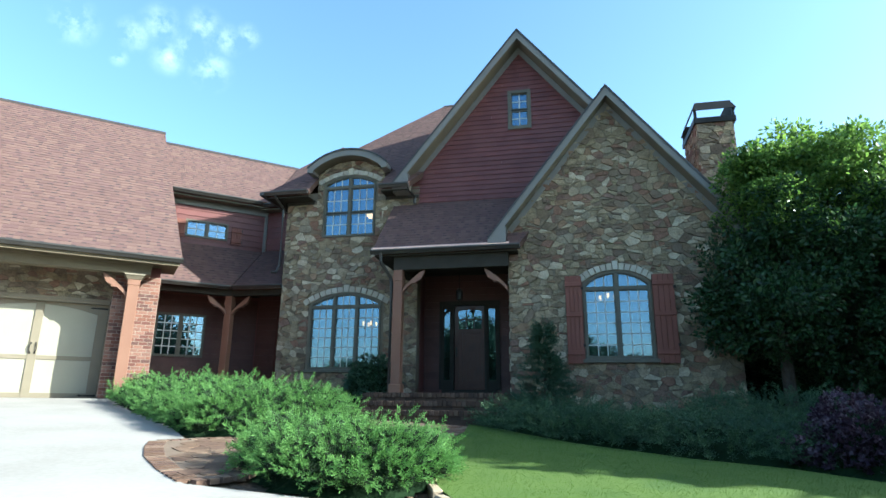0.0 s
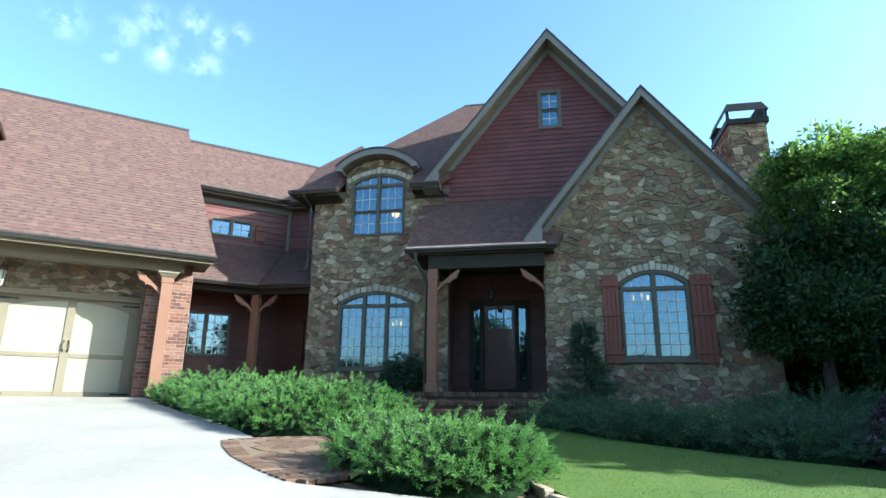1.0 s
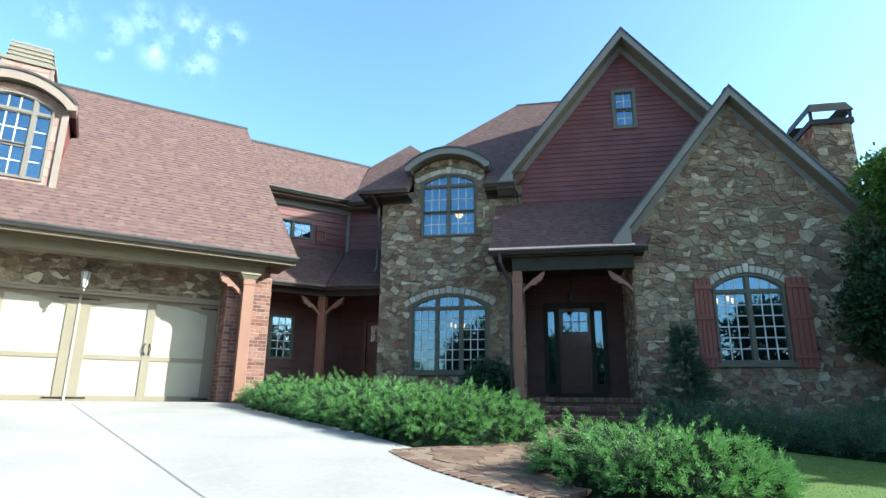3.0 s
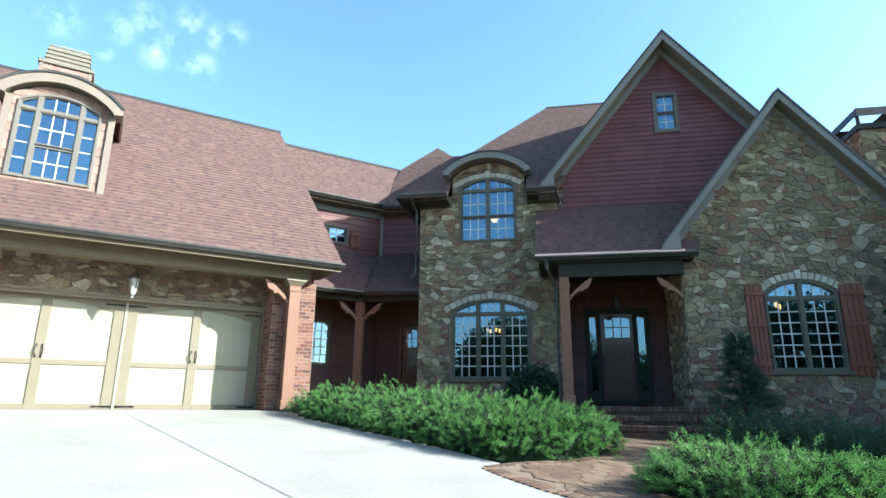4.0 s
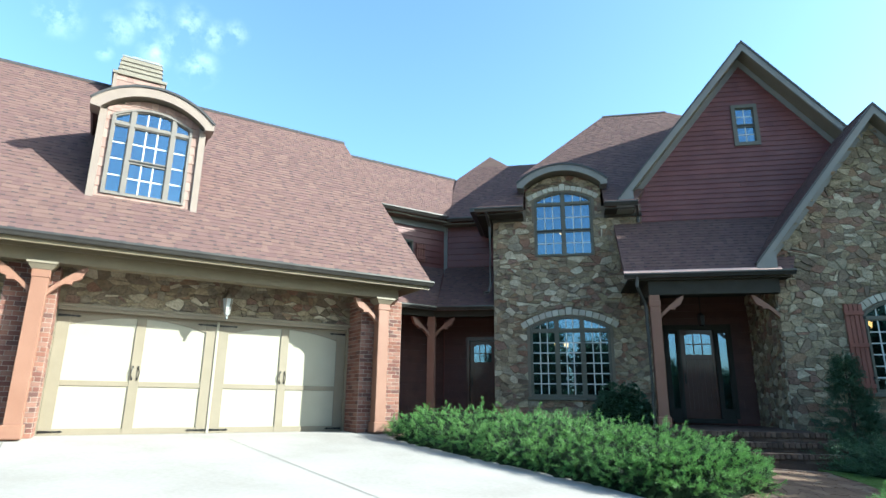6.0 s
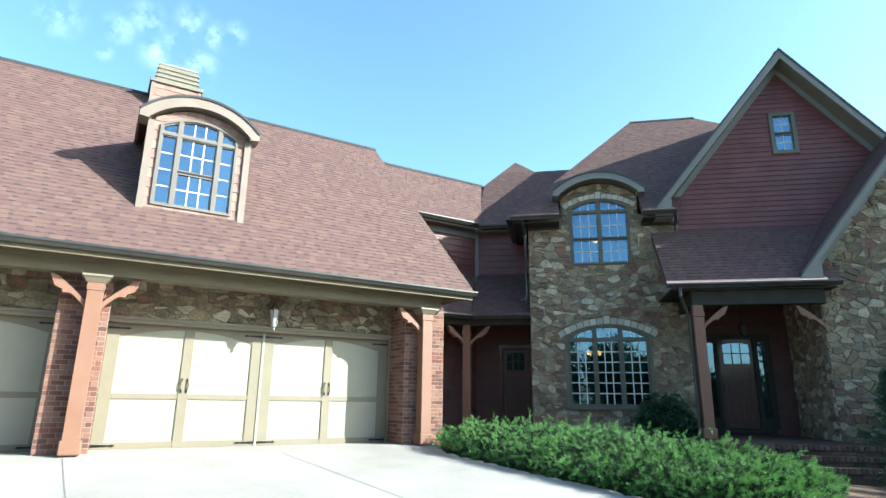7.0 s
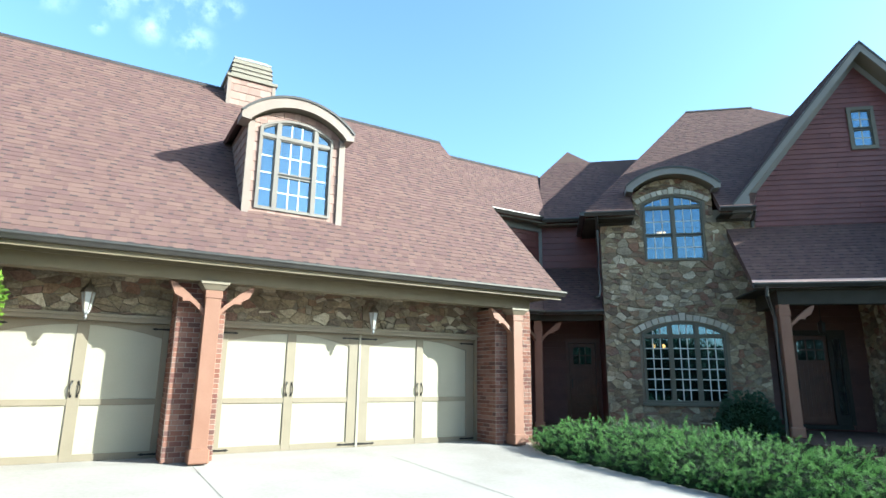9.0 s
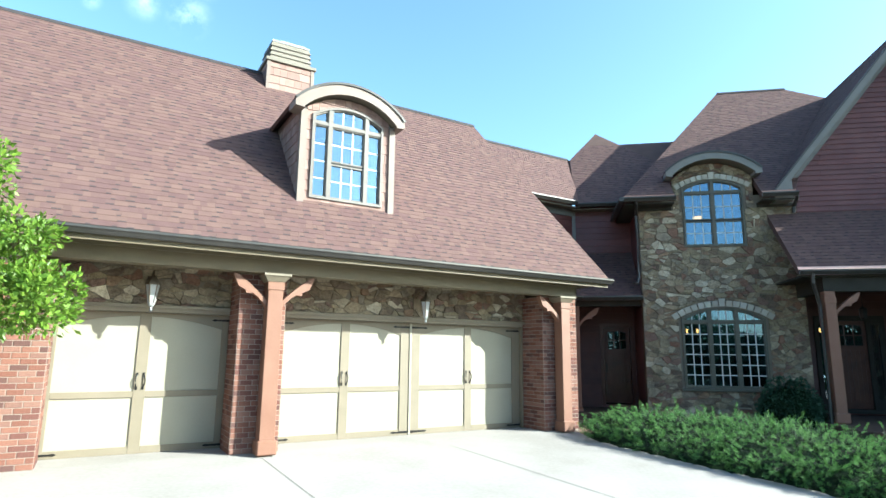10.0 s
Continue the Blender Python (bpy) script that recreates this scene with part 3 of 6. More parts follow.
W_SLIDE = rect_poly(1.28, 2.5, 4.71, 5.25)
W_BREEZE = rect_poly(0.82, 2.15, 1.17, 2.4)
D_FRONT = rect_poly(-3.45, -1.98, 0.28, 2.55)
D_SIDE = rect_poly(-8.76, -7.92, 0.2, 2.42)
D_DOUBLE = rect_poly(-5.86, -0.25, -0.02, 2.2)
D_SINGLE = rect_poly(-9.24, -6.38, -0.02, 2.2)

dorm = arch_poly(-6.93, -4.95, 5.6, 6.2, 0.42, n=10)
tower_outline = [(-7.82, -0.7), (-3.95, -0.7), (-3.95, 5.7), (-4.95, 5.7)] + dorm[2:] + [(-6.93, 5.7), (-7.82, 5.7)]
wall_tower = part("stone_wall", wall_bm(tower_outline, [W_LOW, W_UP], 14.4, 0.3), M_MORTAR, house, "two-storey tan and brown fieldstone wall", H)
gB = lambda x: 7.02 - 1.29 * abs(x - 0.97)
gable_b = [(-1.43, -1.0), (3.37, -1.0), (3.37, gB(3.37)), (0.97, gB(0.97)), (-1.43, gB(-1.43))]
wall_gable = part("stone_gable_wall", wall_bm(gable_b, [W_GABLE], 13.15, 0.3), M_MORTAR, house, "steep gable wall of tan and brown fieldstone", H)
gA = lambda x: 9.68 - 1.243 * abs(x + 1.165)
gable_a = [(-4.2, 4.95), (1.75, 4.95), (1.75, gA(1.75)), (-1.165, gA(-1.165)), (-4.2, gA(-4.2))]
wall_attic = part("siding_gable_wall", wall_bm(gable_a, [W_ATTIC], 14.42, 0.25), M_SIDING, house, "tall gable wall of dark red lap siding", H)
wall_porch = part("porch_back_wall", wall_bm(rect_poly(-3.95, -1.43, -0.6, 3.4), [D_FRONT], 15.22, 0.2), M_SIDING, house, "dark red porch wall round the front door", H)
FL = H @ Matrix.Translation((-1.43, 15.22, 0)) @ Matrix.Rotation(radians(-90), 4, "Z")
wall_porch_side = part("stone_side_wall", wall_bm(rect_poly(0, 2.07, -0.8, 4.2), [], 0.0, 0.3), M_MORTAR, house, "stone side wall of the porch", FL)
FR = H @ Matrix.Translation((-3.95, 14.7, 0)) @ Matrix.Rotation(radians(90), 4, "Z")
part("tower_side_wall", wall_bm(rect_poly(0, 0.55, -0.6, 3.4), [], 0.0, 0.25), M_SIDING, house, m=FR)
part("tower_flank_wall", boxes((-7.82, -7.6, 14.7, 16.4, -0.6, 5.7)), M_SIDING, house, m=H)
wall_conn = part("siding_wall", wall_bm(rect_poly(-0.2, 3.62, -0.5, 6.05), [W_SLIDE, W_BREEZE], 18.35, 0.25), M_SIDING, house, "dark red siding wall of the link wing", G)
wall_short = part("siding_wall", wall_bm(rect_poly(-9.47, -7.82, -0.5, 6.0), [D_SIDE], 16.13, 0.25), M_SIDING, house, "dark red siding wall with a side door", H)
wall_garage = part("garage_wall", wall_bm(rect_poly(-14.0, 0.65, -0.4, 2.98), [D_DOUBLE, D_SINGLE], 15.95, 0.25), M_MORTAR, house, "stone-faced garage wall above the doors", G)
part("garage_side_wall", boxes((0.42, 0.65, 15.4, 18.4, -0.4, 3.4)), M_SIDING, house, m=G)
part("corner_wall", boxes((-9.75, -9.2, 16.17, 16.6, -0.5, 6.0)), M_SIDING, house, m=H)
# plain walls that close the building
part("rear_wall", boxes((-14, 3.0, 23.0, 23.2, -0.4, 3.4), (-14.0, -13.8, 15.95, 23, -0.4, 5.5)), M_SIDING, house, m=G)
part("rear_wall", boxes((-7.8, 6.5, 24.0, 24.2, -1, 5.6), (3.15, 3.37, 13.45, 24, -1, 3.9)), M_SIDING, house, m=H)

# ---- the house: roofs ----
def roof_at(y):
    return 3.2 + 1.115 * (y - 14.58)


shingled([(-16, 14.58, 3.2), (1.02, 14.58, 3.2), (0.41, 19.0, roof_at(19.0)), (-16, 19.0, roof_at(19.0))], house, G, 1, near=lambda c: -8.4 < c.x < -5.4 and c.y < 15.9)
part("rear_roof", slab([(-16, 19.0, 8.12), (0.41, 19.0, 8.12), (1.0, 23.4, 3.1), (-16, 23.4, 3.1)], 0.14), M_FELT, house, m=G)
shingled([(-0.6, 17.95, 6.05), (3.5, 17.95, 6.05), (5.0, 19.88, 8.17), (-0.6, 19.88, 8.17)], house, G, 2)
part("rear_roof", slab([(-0.6, 19.88, 8.17), (6.0, 19.88, 8.17), (6.0, 23.0, 5.0), (-0.6, 23.0, 5.0)], 0.14), M_FELT, house, m=G)
shingled([(-9.4, 15.75, 6.0), (-7.2, 15.75, 6.0), (-5.6, 18.8, 8.87), (-7.72, 18.8, 8.87), (-8.44, 19.6, 9.62), (-9.44, 18.0, 8.12)], house, H, 3)
part("rear_roof", slab([(-8.44, 19.6, 9.62), (-7.72, 18.8, 8.87), (-5.0, 18.8, 8.87), (-5.0, 24, 5), (-8.44, 24, 6)], 0.1), M_FELT, house, m=H)
MS = (10.64 - 5.62) / (19.06 - 13.88)
shingled([(-7.72, 14.57, 5.62 + MS * 0.69), (-3.72, 14.57, 5.62 + MS * 0.69), (-1.22, 18.3, 9.9), (-2.15, 19.06, 10.64), (-4.3, 19.06, 10.64)], house, H, 4)
shingled([(-8.25, 13.88, 5.62), (-6.98, 13.88, 5.62), (-6.98, 14.57, 5.62 + MS * 0.69), (-7.72, 14.57, 5.62 + MS * 0.69)], house, H, 41)
shingled([(-4.9, 13.88, 5.62), (-4.14, 13.88, 5.62), (-3.72, 14.57, 5.62 + MS * 0.69), (-4.9, 14.57, 5.62 + MS * 0.69)], house, H, 42)
shingled([(-8.25, 24.2, 5.62), (-8.25, 13.88, 5.62), (-4.3, 19.06, 10.64)], house, H, 5)
part("roof_plane", slab([(-2.15, 19.06, 10.64), (0.9, 16.27, 7.92), (0.9, 21.85, 7.92)], 0.14), M_FELT, house, m=H)
part("rear_roof", slab([(-8.25, 24.2, 5.62), (-4.3, 19.06, 10.64), (-2.15, 19.06, 10.64), (3.5, 24.2, 5.6)], 0.1), M_FELT, house, m=H)
# gable roofs: left and right slope
def gable_roof(x, zt, s, half_l, half_r, y0, y1, seed):
    shingled([(x - half_l, y1, zt - s * half_l), (x - half_l, y0, zt - s * half_l), (x, y0, zt), (x, y1, zt)], house, H, seed)
    shingled([(x + half_r, y0, zt - s * half_r), (x + half_r, y1, zt - s * half_r), (x, y1, zt), (x, y0, zt)], house, H, seed + 1)


gable_roof(-1.165, 9.95, 1.243, 3.42, 3.3, 13.97, 18.6, 6)
gable_roof(0.97, 7.3, 1.28, 2.84, 2.84, 12.79, 17.2, 8)
shingled([(-4.66, 12.78, 3.5), (-1.15, 12.78, 3.5), (-0.2, 14.42, 5.2), (-4.66, 14.42, 5.2)], house, H, 10)
# lower roof over the side porch
shingled([(0.3, 17.0, 3.1), (2.55, 17.0, 3.1), (3.6, 18.35, 4.52), (0.3, 18.35, 4.52)], house, G, 11)
shingled([(-9.37, 14.42, 3.1), (-7.82, 14.42, 3.1), (-7.82, 16.13, 4.55), (-9.45, 16.13, 4.55)], house, H, 12)

# ---- rooms behind the windows ----
def room(x0, x1, y0, y1, z0, z1, m):
    t = 0.08
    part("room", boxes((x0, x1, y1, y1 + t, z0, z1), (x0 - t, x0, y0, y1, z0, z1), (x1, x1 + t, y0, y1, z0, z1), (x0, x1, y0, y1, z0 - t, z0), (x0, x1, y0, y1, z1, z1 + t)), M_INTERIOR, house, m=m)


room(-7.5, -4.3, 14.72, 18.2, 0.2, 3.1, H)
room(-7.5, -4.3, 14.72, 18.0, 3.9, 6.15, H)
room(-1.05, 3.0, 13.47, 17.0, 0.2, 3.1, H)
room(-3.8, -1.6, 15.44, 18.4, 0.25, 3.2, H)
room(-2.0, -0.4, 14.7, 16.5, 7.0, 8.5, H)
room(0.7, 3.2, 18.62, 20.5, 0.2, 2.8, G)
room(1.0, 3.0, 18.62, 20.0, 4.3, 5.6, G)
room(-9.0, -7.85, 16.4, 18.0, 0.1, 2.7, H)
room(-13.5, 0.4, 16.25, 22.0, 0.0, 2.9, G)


def lit_lamp(name, label, place, m, bulbs, drop):
    """A lamp that hangs in a room: a rod, arms and glowing shades."""
    p = m @ Vector(place)
    ob = empty(name, label, "lamp", p)
    rod = bmesh.new()
    tube(rod, [(0, 0, 0.1), (0, 0, drop)], 0.012, 6)
    part("rod", rod, M_IRON, ob)
    for i in range(bulbs):
        a = i * 2 * math.pi / max(1, bulbs) + 0.3
        r = 0.2 if bulbs > 1 else 0.0
        if r:
            arm = bmesh.new()
            tube(arm, [(0, 0, 0.1), (r * math.cos(a), r * math.sin(a), -0.02)], 0.01, 5)
            part("arm", arm, M_IRON, ob)
        shade = bmesh.new()
        tube(shade, [(r * math.cos(a), r * math.sin(a), z) for z in (-0.07, -0.02, 0.05)], [0.014, 0.026, 0.03] if bulbs > 1 else [0.05, 0.1, 0.13], 10)
        part("shade", shade, M_LAMP, ob)


lit_lamp("chandelier", "glowing chandelier inside the gable room window", (0.83, 14.45, 2.5), H, 3, 0.6)
lit_lamp("chandelier", "glowing chandelier inside the tower dining room", (-6.1, 16.9, 2.3), H, 4, 0.8)
lit_lamp("hall_lamp", "amber glass bowl lamp glowing in the hall", (-2.76, 16.59, 2.32), H, 1, 0.85)
lit_lamp("bedroom_lamp", "warm lamp glowing inside the upper window", (-5.94, 16.1, 5.5), H, 1, 0.6)


# ---- windows ----
def inset(poly, g):
    return shrink(poly, g)


def window(opening, y, m, columns, transom=None, grid=(3, 6), top_grid=(3, 1), rail=None, label="", trim=0.04, parent=None, depth=0.14, paint=None):
    """A painted frame in an opening, with mullions, panes and white glazing bars. columns: widths in parts of one; rail: height of a sash rail."""
    inner = inset(opening, trim)
    paint = paint or M_WINDOW
    frame_ob = part("window", wall_bm(opening, [inner], y - 0.025, depth), paint, parent or house, label, m)
    xs, zs = [p[0] for p in inner], [p[1] for p in inner]
    x0, x1, z0, z1 = min(xs), max(xs), min(zs), max(zs)
    total = sum(columns)
    edges = [x0]
    for c in columns:
        edges.append(edges[-1] + (x1 - x0) * c / total)
    mull = 0.07
    for i in range(1, len(columns)):
        c = clip_convex(rect_poly(edges[i] - mull / 2, edges[i] + mull / 2, z0, z1), inner)
        part("mullion", prism(bmesh.new(), [(p[0], y - 0.015, p[1]) for p in c], (0, 0.11, 0)), paint, frame_ob, m=m)
    if transom:
        part("transom_bar", boxes((x0, x1, y - 0.012, y + 0.09, transom - 0.028, transom + 0.028)), paint, frame_ob, m=m)
    for i in range(len(columns)):
        a, b = edges[i] + (mull / 2 if i else 0), edges[i + 1] - (mull / 2 if i + 1 < len(columns) else 0)
        g = grid[i] if isinstance(grid[0], tuple) else grid
        tg = top_grid[i] if isinstance(top_grid[0], tuple) else top_grid
        lights = []
        if transom:
            lights.append((transom + 0.028, z1, tg))
        top = (transom - 0.028) if transom else z1
        r = rail[i] if isinstance(rail, tuple) else rail
        if r:
            lights += [(z0, r - 0.02, (g[0], g[1] // 2)), (r + 0.02, top, (g[0], g[1] // 2))]
            part("sash_rail", boxes((a, b, y + 0.015, y + 0.07, r - 0.022, r + 0.022)), M_IRON, frame_ob, m=m)
        else:
            lights.append((z0, top, g))
        for lo, hi, (nc, nr) in lights:
            sash = clip_convex(rect_poly(a, b, lo, hi), inner)
            hole = inset(sash, 0.024)
            if len(hole) < 3:
                continue
            part("sash", wall_bm(sash, [hole], y + 0.01, 0.06), paint, frame_ob, m=m)
            part("pane", prism(bmesh.new(), [(p[0], y + 0.045, p[1]) for p in hole], (0, 0.006, 0)), M_GLASS, frame_ob, m=m)
            hx0, hx1 = min(p[0] for p in hole), max(p[0] for p in hole)
            hz0, hz1 = min(p[1] for p in hole), max(p[1] for p in hole)
            bars = [rect_poly(hx0 + (hx1 - hx0) * k / nc - 0.0125, hx0 + (hx1 - hx0) * k / nc + 0.0125, hz0, hz1) for k in range(1, nc)]
            bars += [rect_poly(hx0, hx1, hz0 + (hz1 - hz0) * k / nr - 0.0125, hz0 + (hz1 - hz0) * k / nr + 0.0125) for k in range(1, nr)]
            for k, bar in enumerate(bars):
                q = clip_convex(bar, hole)
                if len(q) > 2:
                    yy = y + 0.036 + (0.002 if k >= nc - 1 else 0)
                    part("glazing_bar", prism(bmesh.new(), [(p[0], yy, p[1]) for p in q], (0, 0.006, 0)), M_MUNTIN, frame_ob, m=m)
    return frame_ob


def voussoirs(x0, x1, zs, rise, y, m, n, thick=0.17, wall_ob=None):
    """An arch of pale cut stones over an opening, with a taller keystone."""
    w = (x1 - x0) / 2
    r = (w * w + rise * rise) / (2 * rise)
    cx, cz = (x0 + x1) / 2, zs + rise - r
    a = math.asin(w / r) + 0.06
    for i in range(n):
        t0, t1 = -a + 2 * a * i / n + 0.0025, -a + 2 * a * (i + 1) / n - 0.0025
        k = 0.05 if i == n // 2 else 0.0
        pts = [(cx + rr * math.sin(t), cz + rr * math.cos(t)) for rr, t in ((r + 0.01, t0), (r + 0.01, t1), (r + thick + k, t1), (r + thick + k, t0))]
        geo = stone_geo(pts, y, 0.055, 0.008, random.Random(i))
        if geo:
            mesh_of("arch_stone", geo[0], geo[1], M_ARCH, wall_ob, m)


window(W_LOW, 14.38, H, (1, 1, 1), transom=2.42, grid=(3, 6), label="triple arched window with taupe frame and white bars")
voussoirs(-6.95, -4.87, 2.515, 0.28, 14.4, H, 15, wall_ob=wall_tower)
window(W_UP, 14.38, H, (1, 1), transom=5.81, grid=(3, 4), rail=5.06, label="arched double-hung window pair with white bars")
voussoirs(-6.75, -5.15, 5.945, 0.22, 14.4, H, 13, thick=0.15, wall_ob=wall_tower)
window(W_GABLE, 13.13, H, (1, 1), transom=2.46, grid=(3, 6), label="arched twin window with taupe frame between shutters")
voussoirs(0.17, 1.71, 2.575, 0.29, 13.15, H, 15, wall_ob=wall_gable)
window(W_ATTIC, 14.39, H, (1,), grid=(2, 4), rail=7.72, label="small attic sash window with white bars", trim=0.09)
window(W_SLIDE, 18.32, G, (1, 1), grid=(2, 2), label="low twin window under the eaves with shutters", trim=0.045)
window(W_BREEZE, 18.32, G, (1, 1), grid=(3, 5), label="twin window in the side porch")


# ---- shutters ----
def shutter(x0, x1, z0, z1, y, m, boards=4, battens=(0.12, 0.55, 0.9), parent=None):
    ob = part("shutter", boxes((x0, x1, y - 0.02, y, z0, z1)), M_SHUTTER, parent or house, "red-brown board and batten shutter", m)
    w = (x1 - x0) / boards
    for i in range(boards):
        part("slat", boxes((x0 + i * w + 0.006, x0 + (i + 1) * w - 0.006, y - 0.042, y - 0.018, z0, z1), bevel=0.003), M_SHUTTER, ob, m=m)
    for b in battens:
        zc = z0 + (z1 - z0) * b
        part("batten", boxes((x0 - 0.003, x1 + 0.003, y - 0.068, y - 0.04, zc - 0.045, zc + 0.045), bevel=0.004), M_SHUTTER, ob, m=m)
    for b in (0.2, 0.85):
        zc = z0 + (z1 - z0) * b
        part("hinge", boxes((x1 - 0.02, x1 + 0.03, y - 0.05, y - 0.03, zc - 0.03, zc + 0.03)), M_IRON, ob, m=m)


shutter(-0.17, 0.19, 0.82, 2.76, 13.11, H)
shutter(1.69, 2.14, 0.82, 2.74, 13.11, H)
shutter(1.0, 1.28, 4.68, 5.22, 18.32, G, 4, (0.2, 0.8))
shutter(2.6, 2.9, 4.62, 5.16, 18.32, G, 4, (0.2, 0.8))


# ---- doors ----
def panel_door(x0, x1, z0, z1, y, m, label, planks=6):
    door = part("door", boxes((x0, x1, y + 0.02, y + 0.06, z0, z1)), M_DOORWOOD, house, label, m)
    h, w = z1 - z0, x1 - x0
    st = 0.11
    for r in ((x0, x0 + st, z0, z1), (x1 - st, x1, z0, z1)):
        part("stile", boxes((r[0], r[1], y, y + 0.02, r[2], r[3]), bevel=0.004), M_DOORWOOD, door, m=m)
    for zc, hh in ((z0 + 0.1, 0.1), (z0 + h * 0.69, 0.06), (z1 - 0.05, 0.05)):
        part("rail", boxes((x0 + st, x1 - st, y, y + 0.02, zc - hh, zc + hh), bevel=0.004), M_DOORWOOD, door, m=m)
    pw = (w - 2 * st) / planks
    for i in range(planks):
        part("plank", boxes((x0 + st + i * pw + 0.003, x0 + st + (i + 1) * pw - 0.003, y + 0.008, y + 0.022, z0 + 0.2, z0 + h * 0.69 - 0.06)), M_DOORWOOD, door, m=m)
    lo, hi = z0 + h * 0.69 + 0.06, z1 - 0.1
    opening = arch_poly(x0 + st, x1 - st, lo, hi - 0.04, 0.05, n=6)
    pane = part("pane", prism(bmesh.new(), [(p[0], y + 0.006, p[1]) for p in opening], (0, 0.005, 0)), M_GLASS, door, m=m)
    for k in (1, 2):
        xc = x0 + st + (w - 2 * st) * k / 3
        part("glazing_bar", boxes((xc - 0.012, xc + 0.012, y - 0.004, y + 0.006, lo, hi)), M_DOORWOOD, door, m=m)
    zc = (lo + hi) / 2
    part("glazing_bar", boxes((x0 + st, x1 - st, y - 0.002, y + 0.005, zc - 0.012, zc + 0.012)), M_DOORWOOD, door, m=m)
    handle = boxes((x0 + 0.035, x0 + 0.075, y - 0.02, y, z0 + 0.85, z0 + 1.1))
    tube(handle, [(x0 + 0.055, y - 0.06, z0 + 0.88), (x0 + 0.055, y - 0.06, z0 + 1.05)], 0.012, 6)
    part("handle", handle, M_IRON, door, m=m)
    return door


panel_door(-3.12, -2.28, 0.3, 2.49, 15.24, H, "dark stained wooden front door with six small panes")
frame_door = part("door_frame", boxes((-3.52, -3.44, 15.16, 15.3, 0.3, 2.62), (-3.2, -3.13, 15.17, 15.3, 0.3, 2.55), (-2.31, -2.24, 15.17, 15.3, 0.3, 2.55), (-1.98, -1.9, 15.16, 15.3, 0.3, 2.62), (-3.44, -1.98, 15.165, 15.3, 2.5, 2.62), (-3.44, -1.98, 15.12, 15.4, 0.2, 0.29)), M_TIMBER_SHADE, house, "front door frame in dark porch shade with tall sidelights", H)
for a, b in ((-3.44, -3.2), (-2.24, -1.98)):
    part("sidelight_panel", boxes((a, b, 15.2, 15.26, 0.29, 0.5)), M_TIMBER_SHADE, frame_door, m=H)
    hole = rect_poly(a + 0.04, b - 0.04, 0.54, 2.4)
    part("sidelight_sash", wall_bm(rect_poly(a, b, 0.5, 2.5), [hole], 15.2, 0.06), M_TIMBER_SHADE, frame_door, m=H)
    part("pane", prism(bmesh.new(), [(p[0], 15.22, p[1]) for p in hole], (0, 0.006, 0)), M_GLASS, frame_door, m=H)
panel_door(-8.7, -7.98, 0.24, 2.34, 16.15, H, "dark stained side door with a small paned light")
part("door_frame", boxes((-8.8, -8.71, 16.08, 16.2, 0.15, 2.46), (-7.97, -7.88, 16.08, 16.2, 0.15, 2.46), (-8.71, -7.97, 16.085, 16.2, 2.35, 2.46)), M_DOORWOOD, house, "dark stained side door frame", H)


# ---- garage doors ----
def garage_leaf_pair(door, x0, x1, z1, y):
    """Two leaves of a carriage-house door: cream panels under tan boards, an arched top rail, straps and pulls."""
    xm = (x0 + x1) / 2
    st, mid = 0.205, 0.085
    for a, b in ((x0, x0 + st), (xm - mid, xm + mid), (x1 - st, x1)):
        part("stile", boxes((a, b, y - 0.022, y, 0.0, z1), bevel=0.004), M_DOORTRIM, door, m=G)
    for zc, hh in ((0.055, 0.055), (0.885, 0.048)):
        for a, b in ((x0 + st, xm - mid), (xm + mid, x1 - st)):
            part("rail", boxes((a, b, y - 0.02, y, zc - hh, zc + hh), bevel=0.004), M_DOORTRIM, door, m=G)
    half = (x1 - x0) / 2 - st
    for s in (-1, 1):
        pts = [(xm + s * mid, z1), (xm + s * half, z1)]
        n = 8
        for i in range(n + 1):
            u = 1 - i / n
            xx = xm + s * (mid + (half - mid) * u)
            pts.append((xx, z1 - 0.06 - 0.18 * ((xx - xm) / half) ** 2))
        part("arched_rail", prism(bmesh.new(), [(p[0], y - 0.02, p[1]) for p in pts], (0, 0.02, 0)), M_DOORTRIM, door, m=G)
        pull = bmesh.new()
        xp = xm + s * 0.045
        tube(pull, [(xp, y - 0.03, 0.985), (xp + s * 0.018, y - 0.05, 1.04), (xp + s * 0.024, y - 0.055, 1.085), (xp + s * 0.018, y - 0.05, 1.13), (xp, y - 0.03, 1.185)], 0.01, 6)
        box(pull, xp - 0.014, xp + 0.014, y - 0.034, y - 0.02, 0.955, 1.0)
        box(pull, xp - 0.014, xp + 0.014, y - 0.034, y - 0.02, 1.17, 1.215)
        part("pull_handle", pull, M_IRON, door, "black iron pull handle", m=G)
        for zc in (0.06, z1 - 0.085):
            xe = x1 if s > 0 else x0
            pts = [(xe - s * 0.01, zc - 0.022), (xe - s * 0.01, zc + 0.022), (xe - s * 0.28, zc + 0.012), (xe - s * 0.33, zc + 0.02), (xe - s * 0.38, zc), (xe - s * 0.33, zc - 0.02), (xe - s * 0.28, zc - 0.012)]
            part("strap_hinge", prism(bmesh.new(), [(p[0], y - 0.034, p[1]) for p in pts], (0, 0.011, 0)), M_IRON, door, "black iron strap hinge", m=G)


